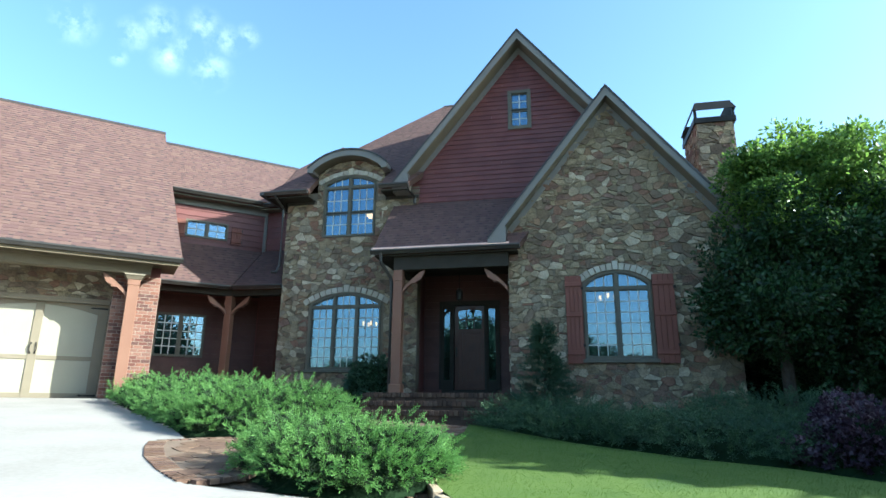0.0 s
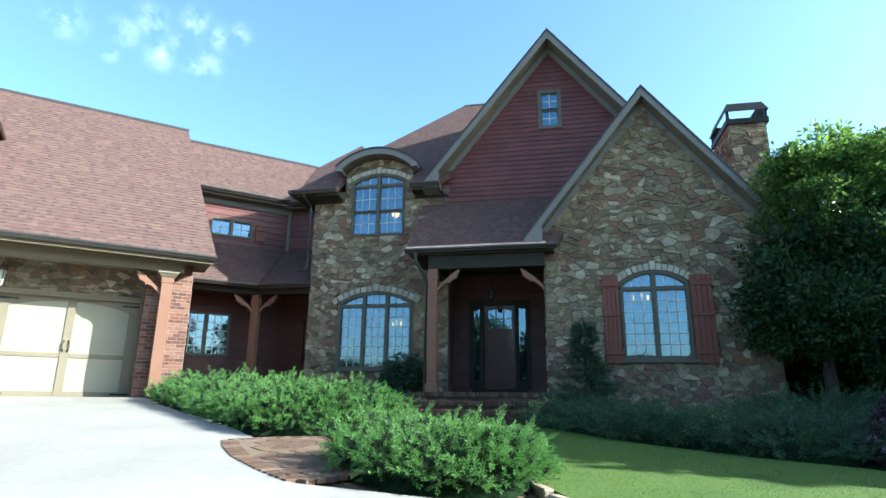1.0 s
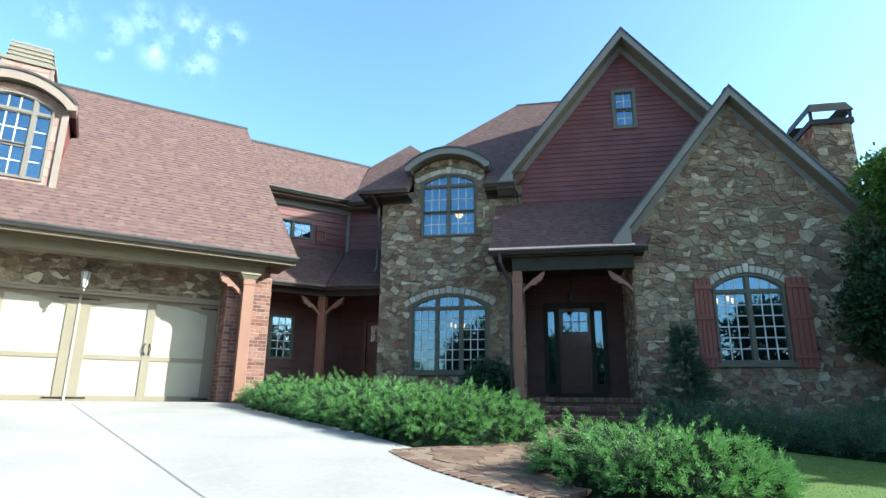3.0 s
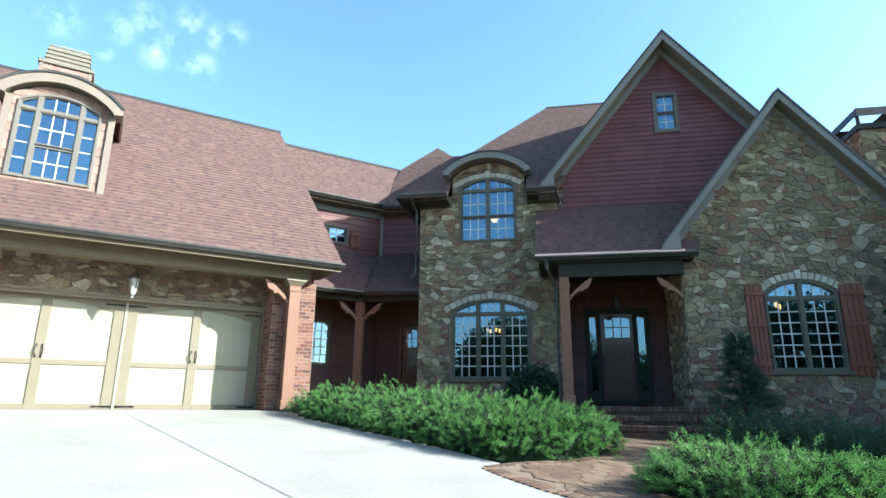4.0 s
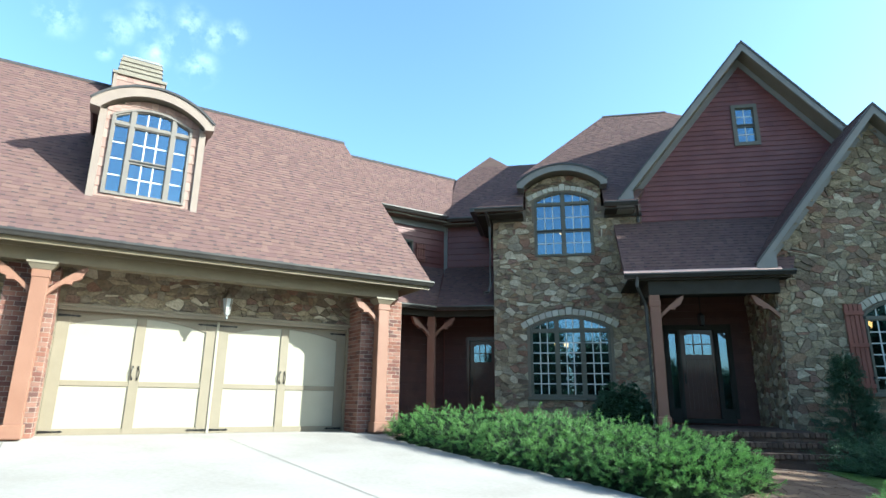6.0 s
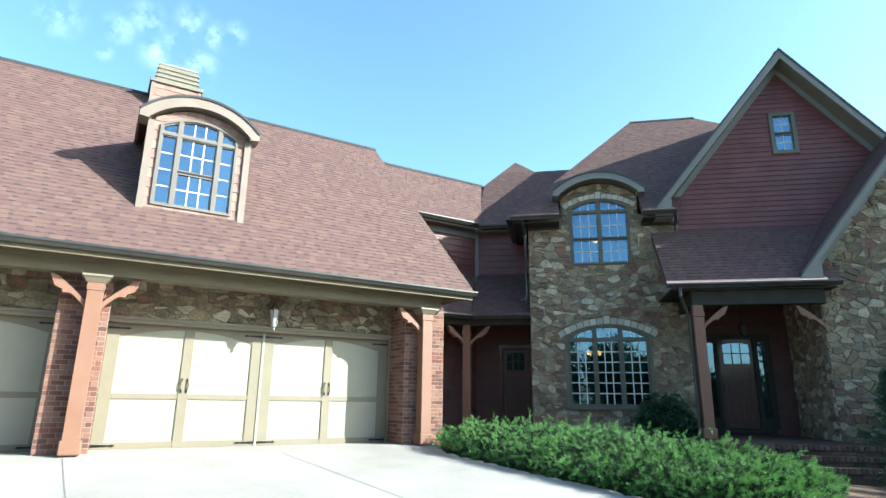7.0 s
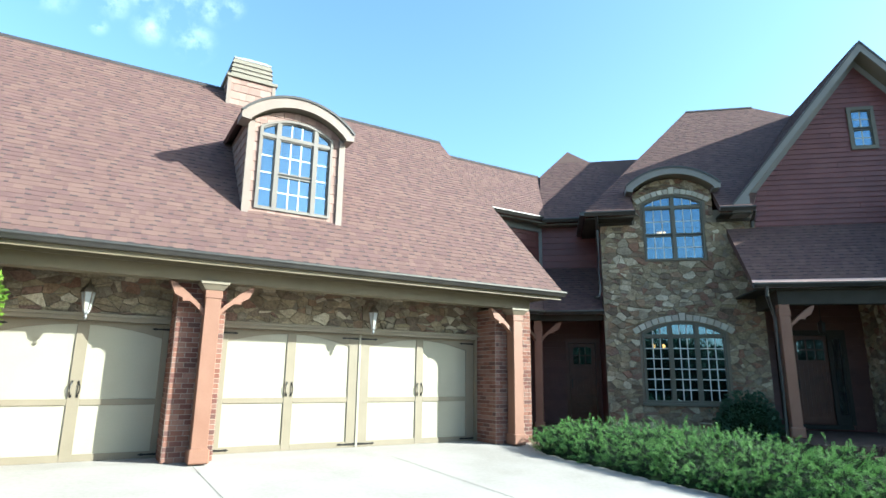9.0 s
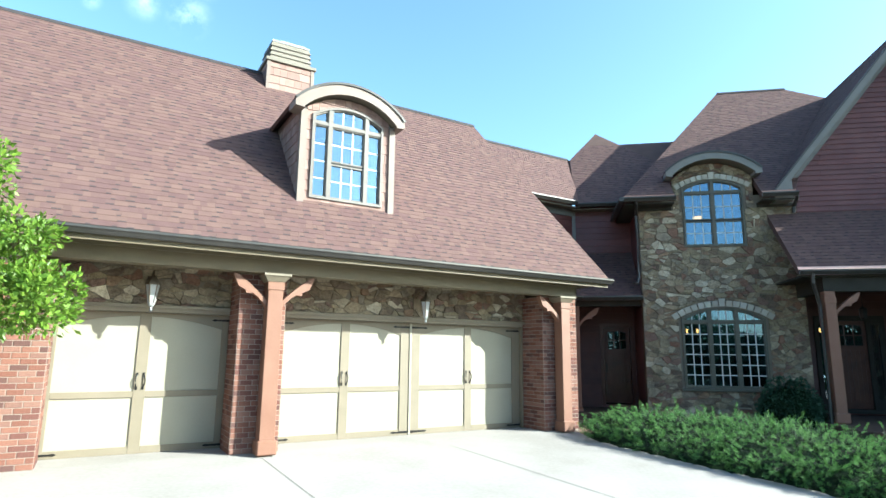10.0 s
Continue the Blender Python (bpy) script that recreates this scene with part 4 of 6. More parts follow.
def garage_door(x0, x1, pairs, label):
    y = 16.06
    top = 2.15
    door = part("garage_door", boxes((x0, x1, y, y + 0.06, 0.0, top)), M_CREAM, house, label, G)
    w = (x1 - x0) / pairs
    for i in range(pairs):
        garage_leaf_pair(door, x0 + i * w + (0.012 if i else 0), x0 + (i + 1) * w - (0.012 if i + 1 < pairs else 0), top, y)
    if pairs > 1:
        part("astragal", boxes(((x0 + x1) / 2 - 0.025, (x0 + x1) / 2 + 0.025, y - 0.04, y, 0.0, top), bevel=0.006), M_CREAM, door, m=G)
    each_box("jamb", [(x0 - 0.1, x0 - 0.003, 15.955, 16.1, 0.0, 2.18), (x1 + 0.003, x1 + 0.1, 15.955, 16.1, 0.0, 2.18)], M_DOORTRIM, door, m=G)
    part("head_trim", boxes((x0 - 0.003, x1 + 0.003, 15.9, 16.1, top + 0.002, 2.235), (x0 - 0.06, x1 + 0.06, 15.86, 15.9, 2.215, 2.265)), M_DOORTRIM, door, m=G)
    return door


garage_door(-5.79, -0.33, 2, "wide cream and tan carriage-style double garage door, closed")
garage_door(-9.16, -6.44, 1, "cream and tan carriage-style single garage door, closed")


# ---- posts, beams, brackets ----
def bracket_bm(s, reach=0.52, drop=0.42, thick=0.11):
    """A curved timber brace from a post's side (at x = 0) up and out to the beam (at z = 0). s: to which side."""
    upper = []
    n = 7
    for i in range(n + 1):
        t = i / n
        upper.append((reach * t, -drop * (1 - t) ** 1.25))
    lower = []
    for i in range(n + 1):
        t = 1 - i / n
        lower.append((reach * t, -drop * (1 - t) ** 1.0 - 0.11 + 0.045 * math.sin(t * math.pi * 1.6)))
    lower[0] = (reach, -0.05)
    q = lower[3]
    lower[3:4] = [(q[0] + 0.035, q[1] + 0.012), (q[0] + 0.03, q[1] - 0.04), (q[0] - 0.03, q[1] - 0.035)]
    pts = [(s * p[0], -thick / 2, p[1]) for p in upper + lower]
    return prism(bmesh.new(), pts, (0, thick, 0))


def column(x, y, z0, z1, m, label, sides=(-1, 1), w=0.24, group="porch posts", angles=None, capped=True):
    """A square painted post with plinth, neck moulding, flared cap and curved braces."""
    mm = m @ Matrix.Translation((x, y, 0))
    shaft = part("post", boxes((-w / 2, w / 2, -w / 2, w / 2, z0, z1), bevel=0.008), M_POST, house, label, mm)
    p = w / 2 + 0.035
    part("plinth", boxes((-p, p, -p, p, z0, z0 + 0.22), bevel=0.02), M_POST, shaft, m=mm)
    part("neck", boxes((-w / 2 - 0.012, w / 2 + 0.012, -w / 2 - 0.012, w / 2 + 0.012, z1 - 0.26, z1 - 0.13), bevel=0.006), M_POST, shaft, m=mm)
    if capped:
        cap = bmesh.new()
        a, b = w / 2 + 0.02, w / 2 + 0.085
        low = [cap.verts.new((sx * a, sy * a, z1 - 0.13)) for sx, sy in ((-1, -1), (1, -1), (1, 1), (-1, 1))]
        up = [cap.verts.new((sx * b, sy * b, z1 - 0.04)) for sx, sy in ((-1, -1), (1, -1), (1, 1), (-1, 1))]
        cap.faces.new(low[::-1])
        cap.faces.new(up)
        for i in range(4):
            cap.faces.new((low[i], low[(i + 1) % 4], up[(i + 1) % 4], up[i]))
        box(cap, -b - 0.012, b + 0.012, -b - 0.012, b + 0.012, z1 - 0.04, z1)
        part("cap", cap, M_DOORTRIM, shaft, "tan flared cap", mm)
    for i, s in enumerate(sides):
        turn = Matrix.Rotation(radians(angles[i]), 4, "Z") if angles else Matrix.Identity(4)
        part("brace", bracket_bm(s), M_POST, shaft, "curved timber brace", mm @ turn @ Matrix.Translation((s * w / 2, 0, z1 - 0.01)))
    return shaft


column(0.1, 15.09, 0.0, 2.79, G, "terracotta painted post before the garage pier", sides=(-1,))
column(-6.06, 15.09, 0.0, 2.79, G, "terracotta painted post between the garage doors")
column(-9.65, 15.09, 0.0, 2.79, G, "terracotta painted post before the garage pier", sides=(1,))
column(-4.04, 13.0, 0.16, 3.02, H, "terracotta painted post of the front porch", sides=(1,), w=0.22, capped=False)
bp = H.inverted() @ (G @ Vector((2.62, 17.32, 0)))
column(bp.x, bp.y, 0.0, 2.85, H, "terracotta painted post of the side porch", sides=(-1, 1), w=0.2, angles=(41.6, 0), capped=False)
part("brace", bracket_bm(-1), M_POST, house, "curved timber brace on the stone wall", H @ Matrix.Translation((-1.46, 13.05, 3.0)))
# beams and eaves
part("beam", boxes((-14, 0.42, 14.96, 15.22, 2.79, 3.0), (-14, 0.46, 14.93, 15.25, 3.0, 3.06)), M_BEAM, house, "khaki painted garage beam", G)
each_box("soffit", [(-14, 0.98, 14.6, 16.0, 3.06, 3.1)], M_BEAM, house, m=G)
each_box("frieze", [(-14, 0.98, 14.575, 14.6, 3.0, 3.14)], M_BEAM, house, m=G)
part("rake_board", prism(bmesh.new(), [(0.98, 14.6, 3.0), (0.98, 14.6, 3.13), (0.4, 18.9, 7.86), (0.4, 18.9, 7.66)], (-0.03, 0, 0)), M_TRIM, house, m=G)
# porch beams and ceilings: their colour carries the shade
part("beam", boxes((-4.15, -1.42, 12.9, 13.12, 3.02, 3.34)), M_TIMBER_SHADE, house, "painted porch beam, dark with porch shade", H)
part("beam", boxes((-4.15, -3.93, 13.12, 14.4, 3.02, 3.34)), M_TIMBER_SHADE, house, m=H)
part("porch_ceiling", boxes((-4.6, -1.2, 12.8, 15.3, 3.34, 3.38)), M_TIMBER_SHADE, house, m=H)
part("beam", boxes((0.5, 2.62, 17.2, 17.4, 2.85, 3.05)), M_TIMBER_SHADE, house, "painted beam of the side porch, dark with shade", G)
part("beam", boxes((bp.x, -7.82, bp.y - 0.1, bp.y + 0.1, 2.85, 3.05)), M_TIMBER_SHADE, house, m=H)
part("porch_ceiling", boxes((0.4, 3.6, 17.05, 18.35, 3.05, 3.08)), M_TIMBER_SHADE, house, m=G)
part("porch_ceiling", boxes((-9.5, -7.82, 14.5, 16.13, 3.09, 3.11)), M_TIMBER_SHADE, house, m=H)
each_box("soffit", [(0.2, 3.6, 17.98, 18.4, 5.86, 5.9)], M_SOFFIT, house, m=G)
each_box("frieze", [(0.2, 3.62, 18.3, 18.35, 5.68, 5.86)], M_TRIM, house, m=G)
each_box("soffit", [(-9.5, -7.8, 15.8, 16.2, 5.82, 5.85)], M_SOFFIT, house, m=H)
each_box("soffit", [(-8.22, -6.99, 13.92, 14.45, 5.44, 5.47), (-4.89, -4.15, 13.92, 14.45, 5.44, 5.47), (-8.22, -7.78, 14.45, 16.2, 5.44, 5.47)], M_TIMBER_SHADE, house, m=H)
each_box("frieze", [(-7.84, -6.99, 14.34, 14.37, 5.36, 5.44), (-4.89, -3.95, 14.34, 14.37, 5.36, 5.44)], M_TIMBER_SHADE, house, m=H)
part("corner_trim", boxes((-9.5, -9.4, 16.08, 16.13, 4.3, 5.84)), M_TRIM, house, m=H)


def gutter(x0, x1, y, z, m):
    """An ogee gutter with a lip, hung at the eave."""
    prof = [(0.0, 0.0), (-0.03, -0.10), (-0.07, -0.10), (-0.10, -0.055), (-0.125, -0.03), (-0.125, 0.005), (-0.11, 0.005), (-0.11, -0.02), (-0.085, -0.045), (-0.06, -0.085), (-0.035, -0.085), (-0.012, 0.0)]
    part("gutter", prism(bmesh.new(), [(x0, y + p[0], z + p[1]) for p in prof], (x1 - x0, 0, 0)), M_GUTTER, house, "dark bronze metal gutter", m)


gutter(-16, 1.04, 14.57, 3.17, G)
gutter(0.2, 3.35, 17.95, 6.03, G)
gutter(-9.35, -7.9, 15.75, 5.98, H)
gutter(-8.3, -6.97, 13.87, 5.6, H)
gutter(-4.92, -4.1, 13.87, 5.6, H)
gutter(-4.68, -1.13, 12.77, 3.48, H)
gutter(0.5, 2.5, 17.0, 3.09, G)
gutter(-9.33, -7.82, 14.42, 3.09, H)
part("gutter", boxes((-8.37, -8.25, 13.75, 16.3, 5.5, 5.6)), M_GUTTER, house, m=H)
part("drip_edge", prism(bmesh.new(), [(-4.68, 12.75, 3.495), (-4.68, 12.815, 3.562), (-4.68, 12.805, 3.572), (-4.68, 12.74, 3.505)], (3.3, 0, 0)), M_COPPER, house, "bright copper drip edge", H)


def downspout(pts, m, r=0.042):
    bm = bmesh.new()
    tube(bm, pts, r, 6)
    part("downspout", bm, M_GUTTER, house, "dark bronze downspout", m)


downspout([(-7.95, 13.82, 5.5), (-7.93, 13.9, 5.42), (-7.9, 14.28, 5.25), (-7.9, 14.3, 5.1), (-7.9, 14.3, 3.6), (-7.95, 14.25, 3.42), (-8.05, 14.15, 3.4)], H)
downspout([(-4.12, 13.82, 5.5), (-4.1, 13.95, 5.42), (-4.05, 14.3, 5.36), (-4.05, 14.32, 5.18)], H)
downspout([(-4.42, 12.7, 3.4), (-4.42, 12.72, 3.2), (-4.25, 12.98, 2.86), (-4.22, 13.0, 2.7), (-4.22, 13.0, 0.1), (-4.3, 12.85, -0.05)], H)


# ---- gables: bargeboards and returns ----
def bargeboards(x, zt, s, half_l, half_r, y, deep, wall_y, foot=True):
    for side, half in ((-1, half_l), (1, half_r)):
        e = x + side * half
        pts = [(x, y, zt - 0.02), (x, y, zt - 0.02 - deep), (e, y, zt - s * half - deep * 0.92), (e, y, zt - s * half - 0.02)]
        if side < 0:
            pts = pts[::-1]
        part("bargeboard", prism(bmesh.new(), pts, (0, 0.035, 0)), M_TRIM, house, "grey-tan painted bargeboard", H)
        q = [(x, y - 0.02, zt + 0.012), (x, y - 0.02, zt - 0.055), (e, y - 0.02, zt - s * half - 0.055), (e, y - 0.02, zt - s * half + 0.012)]
        part("rake_trim", prism(bmesh.new(), q, (0, 0.02, 0)), M_GUTTER, house, m=H)
        n = Vector((side * s, 0, 1)).normalized()
        sof = [(x, y + 0.035, zt - deep * 0.98), (x, wall_y, zt - deep * 0.98), (e, wall_y, zt - s * half - deep * 0.98), (e, y + 0.035, zt - s * half - deep * 0.98)]
        part("rake_soffit", prism(bmesh.new(), sof, (0, 0, -0.02)), M_SOFFIT, house, m=H)
        e, full = x + side * (half - 0.4), e
        half -= 0.4
        f = [(x, wall_y - 0.03, zt - deep * 0.95), (x, wall_y - 0.03, zt - deep * 0.95 - 0.24), (e, wall_y - 0.03, zt - s * half - deep * 0.95 - 0.24), (e, wall_y - 0.03, zt - s * half - deep * 0.95)]
        part("rake_frieze", prism(bmesh.new(), f, (0, 0.025, 0)), M_TRIM, house, m=H)
        e, half = full, half + 0.4
        if foot:
            b = zt - s * half
            ret = [(e - side * 0.02, b - 0.02), (e - side * 0.02, b - deep), (e - side * 0.42, b - deep), (e - side * 0.42, b - deep * 1.0 + 0.42 * s - 0.02)]
            part("eave_return", prism(bmesh.new(), [(p[0], y + 0.002, p[1]) for p in ret], (0, wall_y - y - 0.03, 0)), M_TRIM, house, "boxed grey-tan eave return", H)


bargeboards(-1.165, 9.95, 1.243, 3.42, 3.3, 13.95, 0.27, 14.42)
bargeboards(0.97, 7.3, 1.28, 2.84, 2.84, 12.77, 0.25, 13.15)


# ---- curved dormer roofs ----
def arch_roof(x0, x1, zs, rise, y0, y1, m, board, cover, parent, lip=0.1):
    """A shallow barrel roof: a front board that follows the curve, a shell with shingle colour and a dark edge."""
    w = (x1 - x0) / 2
    r = (w * w + rise * rise) / (2 * rise)
    cx, cz = (x0 + x1) / 2, zs + rise - r
    a = math.asin(w / r)
    n = 18
    ring = lambda rr: [(cx + rr * math.sin(-a + 2 * a * i / n), cz + rr * math.cos(-a + 2 * a * i / n)) for i in range(n + 1)]
    low, up = ring(r - board), ring(r)
    fascia = [(p[0], y0, p[1]) for p in low] + [(p[0], y0, p[1]) for p in up[::-1]]
    roof_ob = part("dormer_roof", prism(bmesh.new(), [(p[0], y0 + 0.04, p[1]) for p in ring(r - 0.03)] + [(p[0], y0 + 0.04, p[1]) for p in ring(r + 0.025)[::-1]], (0, y1 - y0, 0)), cover, parent, "curved barrel dormer roof", m)
    part("curved_fascia", prism(bmesh.new(), fascia, (0, 0.05, 0)), M_FASCIA if y0 > 15 else M_TRIM, roof_ob, "curved painted fascia board", m)
    part("edge_trim", prism(bmesh.new(), [(p[0], y0 - 0.025, p[1]) for p in ring(r - 0.005)] + [(p[0], y0 - 0.025, p[1]) for p in ring(r + 0.04)[::-1]], (0, 0.09, 0)), M_GUTTER, roof_ob, m=m)
    part("soffit", prism(bmesh.new(), [(p[0], y0 + 0.05, p[1]) for p in ring(r - board + 0.02)] + [(p[0], y0 + 0.05, p[1]) for p in ring(r - board + 0.04)[::-1]], (0, 0.45, 0)), M_SOFFIT, roof_ob, m=m)
    for e, s in ((x0, 1), (x1, -1)):
        ft = [(e - s * 0.01, zs - 0.12), (e + s * 0.16, zs - 0.14), (e + s * 0.16, zs + 0.02), (e - s * 0.01, zs + 0.03)]
        part("eave_return", prism(bmesh.new(), [(p[0], y0 + 0.002, p[1]) for p in ft], (0, 0.4, 0)), M_FASCIA if y0 > 15 else M_TRIM, roof_ob, m=m)
    return roof_ob


arch_roof(-7.12, -4.8, 6.32, 0.48, 14.03, 15.3, H, 0.17, M_SHINGLE_REST, house)
each_box("dormer_cheek", [(-6.95, -6.85, 14.45, 15.2, 5.5, 6.3), (-5.05, -4.95, 14.45, 15.2, 5.5, 6.3)], M_SIDING, house, m=H)

# the dormer on the garage roof
W_DORM = arch_poly(-5.46, -4.05, 4.27, 5.86, 0.23)
dormer = part("dormer", wall_bm(arch_poly(-5.66, -3.82, 4.0, 5.88, 0.39, n=12), [W_DORM], 15.5, 0.14), M_TRIM, house, "garage roof dormer with barrel roof and tan trim", G)
window(W_DORM, 15.47, G, (0.62, 1.5, 0.62), transom=5.70, grid=((1, 4), (3, 4), (1, 4)), top_grid=((1, 1), (3, 1), (1, 1)), rail=(None, 4.98, None), label="arched three-part dormer window", parent=dormer, trim=0.045, paint=M_DORMER)
arch_roof(-5.83, -3.69, 5.99, 0.48, 15.27, 17.75, G, 0.19, M_SHINGLE_REST, dormer)
each_box("corner_board", [(-5.68, -5.56, 15.44, 15.5, 4.02, 5.9), (-3.92, -3.8, 15.44, 15.5, 4.02, 5.9)], M_FASCIA, dormer, "tan corner boards", m=G)
each_box("cheek", [(-5.64, -5.54, 15.6, 17.3, 4.0, 6.04), (-3.94, -3.84, 15.6, 17.3, 4.0, 6.04)], M_SIDING, dormer, m=G)
room(-5.5, -3.98, 15.66, 17.0, 4.1, 6.0, G)


def shakes(x0, x1, z0, z1, y, m, parent, seed, holes=(), w=0.14, course=0.19, region=None):
    """Cedar shakes in courses on a small wall."""
    rng = random.Random(seed)
    z = z0
    while z < z1 - 0.02:
        x = x0
        while x < x1 - 0.01:
            ww = min(w * rng.uniform(0.6, 1.5), x1 - x)
            q = rect_poly(x + 0.002, x + ww - 0.002, z, min(z + course, z1))
            bits = [clip_convex(q, region) if region else q]
            bits = [b for b in bits if len(b) > 2]
            for ho in holes:
                bits = [b for p in bits for b in minus(p, ho)]
            for b in bits:
                if abs(area(b)) > 0.001:
                    k = len(b)
                    vv = [(p[0], y - 0.02 + 0.014 * (p[1] - z) / course, p[1]) for p in b] + [(p[0], y, p[1]) for p in b]
                    mesh_of("shake", vv, [tuple(range(k))[::-1]] + [(i, (i + 1) % k, k + (i + 1) % k, k + i) for i in range(k)], M_SHAKE_ONE, parent, m)
            x += ww
        z += course


shakes(-5.56, -3.92, 4.02, 6.27, 15.495, G, dormer, 3, holes=[W_DORM], region=arch_poly(-5.66, -3.82, 4.0, 5.88, 0.39))
WL = G @ Matrix.Translation((-5.655, 17.3, 0)) @ Matrix.Rotation(radians(-90), 4, "Z")
shakes(0.0, 1.7, 4.2, 6.04, 0.0, WL, dormer, 4)

# ---- chimneys ----
CX0, CX1, CY0, CY1 = -5.64, -4.58, 18.5, 19.5
chim = part("chimney", boxes((CX0, CX1, CY0, CY1, 6.6, 8.25)), M_SHAKE_ONE, house, "shake-clad garage chimney with a stepped cap", G)
shakes(CX0, CX1, 7.3, 8.23, CY0 - 0.005, G, chim, 5, w=0.2, course=0.2)
CL = G @ Matrix.Translation((CX0 - 0.005, CY1, 0)) @ Matrix.Rotation(radians(-90), 4, "Z")
shakes(0, 1.0, 7.3, 8.23, 0.0, CL, chim, 6, w=0.2, course=0.2)
part("skirt_board", boxes((CX0 - 0.07, CX1 + 0.07, CY0 - 0.07, CY1 + 0.07, 8.235, 8.32), bevel=0.01), M_SIDING_TAN, chim, m=G)
each_box("corner_board", [(CX0 - 0.03, CX0 + 0.05, CY0 - 0.035, CY0, 7.3, 8.235), (CX1 - 0.05, CX1 + 0.03, CY0 - 0.035, CY0, 7.3, 8.235)], M_FASCIA, chim, m=G)
for i in range(4):
    s = 0.01 * i
    course_bm = bmesh.new()
    for z0, z1, o in ((8.32, 8.35, 0.045), (8.35, 8.395, 0.028), (8.395, 8.4385, 0.01)):
        box(course_bm, CX0 + 0.07 + s - o, CX1 - 0.07 - s + o, CY0 + 0.07 + s - o, CY1 - 0.07 - s + o, z0 + 0.12 * i, z1 + 0.12 * i)
    part("cap_course", course_bm, M_SIDING_TAN, chim, "tan lapped course", G)
part("cap_plate", boxes((CX0 + 0.08, CX1 - 0.08, CY0 + 0.08, CY1 - 0.08, 8.805, 8.845)), M_LEAD, chim, "grey metal plate", G)
part("cap_flap", prism(bmesh.new(), [(-5.35, 18.62, 8.86), (-4.75, 18.62, 8.86), (-4.75, 19.1, 8.93), (-5.35, 19.1, 8.93)], (0, 0, 0.03)), M_LEAD, chim, "raised grey metal flap", G)

chim2 = part("chimney", boxes((3.22, 4.08, 14.2, 15.65, 3.0, 6.78)), M_MORTAR, house, "fieldstone chimney with an open black metal shroud", H)
stonework(chim2, rect_poly(3.22, 4.08, 4.4, 6.78), [], 14.2, H, lambda x, z: True, 71, w=0.22, h=0.14)
C2 = H @ Matrix.Translation((3.22, 15.65, 0)) @ Matrix.Rotation(radians(-90), 4, "Z")
stonework(chim2, rect_poly(0, 1.45, 4.4, 6.78), [], 0.0, C2, lambda x, z: True, 72, w=0.22, h=0.14)
shroud = part("shroud", boxes((3.16, 4.14, 14.14, 14.2, 6.76, 6.9), (3.16, 4.14, 15.65, 15.71, 6.76, 6.9), (3.16, 3.22, 14.2, 15.65, 6.76, 6.9), (4.08, 4.14, 14.2, 15.65, 6.76, 6.9)), M_IRON, chim2, "black metal shroud", H)
for x in (3.18, 4.06):
    for y in (14.16, 15.63):
        part("post", boxes((x, x + 0.06, y, y + 0.06, 6.9, 7.12)), M_IRON, shroud, m=H)
ring = [(3.14, 14.12), (4.16, 14.12), (4.16, 15.73), (3.14, 15.73)]
lean = [(3.24, 14.24), (4.06, 14.24), (4.06, 15.61), (3.24, 15.61)]
for k in range(4):
    a, b, c, d = ring[k], ring[(k + 1) % 4], lean[(k + 1) % 4], lean[k]
    inward = Vector((lean[k][0] + lean[(k + 1) % 4][0] - ring[k][0] - ring[(k + 1) % 4][0], lean[k][1] + lean[(k + 1) % 4][1] - ring[k][1] - ring[(k + 1) % 4][1], 0)).normalized() * 0.025
    part("hood_panel", prism(bmesh.new(), [(*a, 7.1), (*b, 7.1), (*c, 7.36), (*d, 7.36)], inward), M_IRON, shroud, m=H)


# ---- lanterns ----
def lantern(place, m, label):
    p = m @ Vector(place)
    ob = empty("wall_lantern", label, "lantern", p, group="garage lanterns")
    mm = Matrix.Translation(p) @ m.to_3x3().to_4x4()
    body = bmesh.new()
    tube(body, [(0, 0, -0.2), (0, 0, -0.15), (0, 0, 0.13)], [0.035, 0.055, 0.1], 6)
    part("glass", body, M_LANTERN, ob, "clear lantern glass", Matrix.Translation(-p) @ mm)
    for k in range(6):
        a = k * math.pi / 3
        bar = bmesh.new()
        tube(bar, [(0.056 * math.cos(a), 0.056 * math.sin(a), -0.15), (0.102 * math.cos(a), 0.102 * math.sin(a), 0.13)], 0.008, 4)
        part("bar", bar, M_BRONZE, ob, m=Matrix.Translation(-p) @ mm)
    fin = bmesh.new()
    tube(fin, [(0, 0, -0.29), (0, 0, -0.26), (0, 0, -0.22), (0, 0, -0.19)], [0.008, 0.028, 0.012, 0.04], 8)
    part("finial", fin, M_LEAD, ob, m=Matrix.Translation(-p) @ mm)
    hat = bmesh.new()
    tube(hat, [(0, 0, 0.12), (0, 0, 0.15), (0, 0, 0.24), (0, 0, 0.28)], [0.12, 0.11, 0.04, 0.015], 6)
    part("hood", hat, M_BRONZE, ob, m=Matrix.Translation(-p) @ mm)
    arm = boxes((-0.06, 0.06, 0.40, 0.43, 0.0, 0.3))
    tube(arm, [(0, 0.42, 0.2), (0, 0.25, 0.34), (0, 0.05, 0.33), (0, 0, 0.27)], 0.014, 6)
    part("arm", arm, M_BRONZE, ob, m=Matrix.Translation(-p) @ mm)


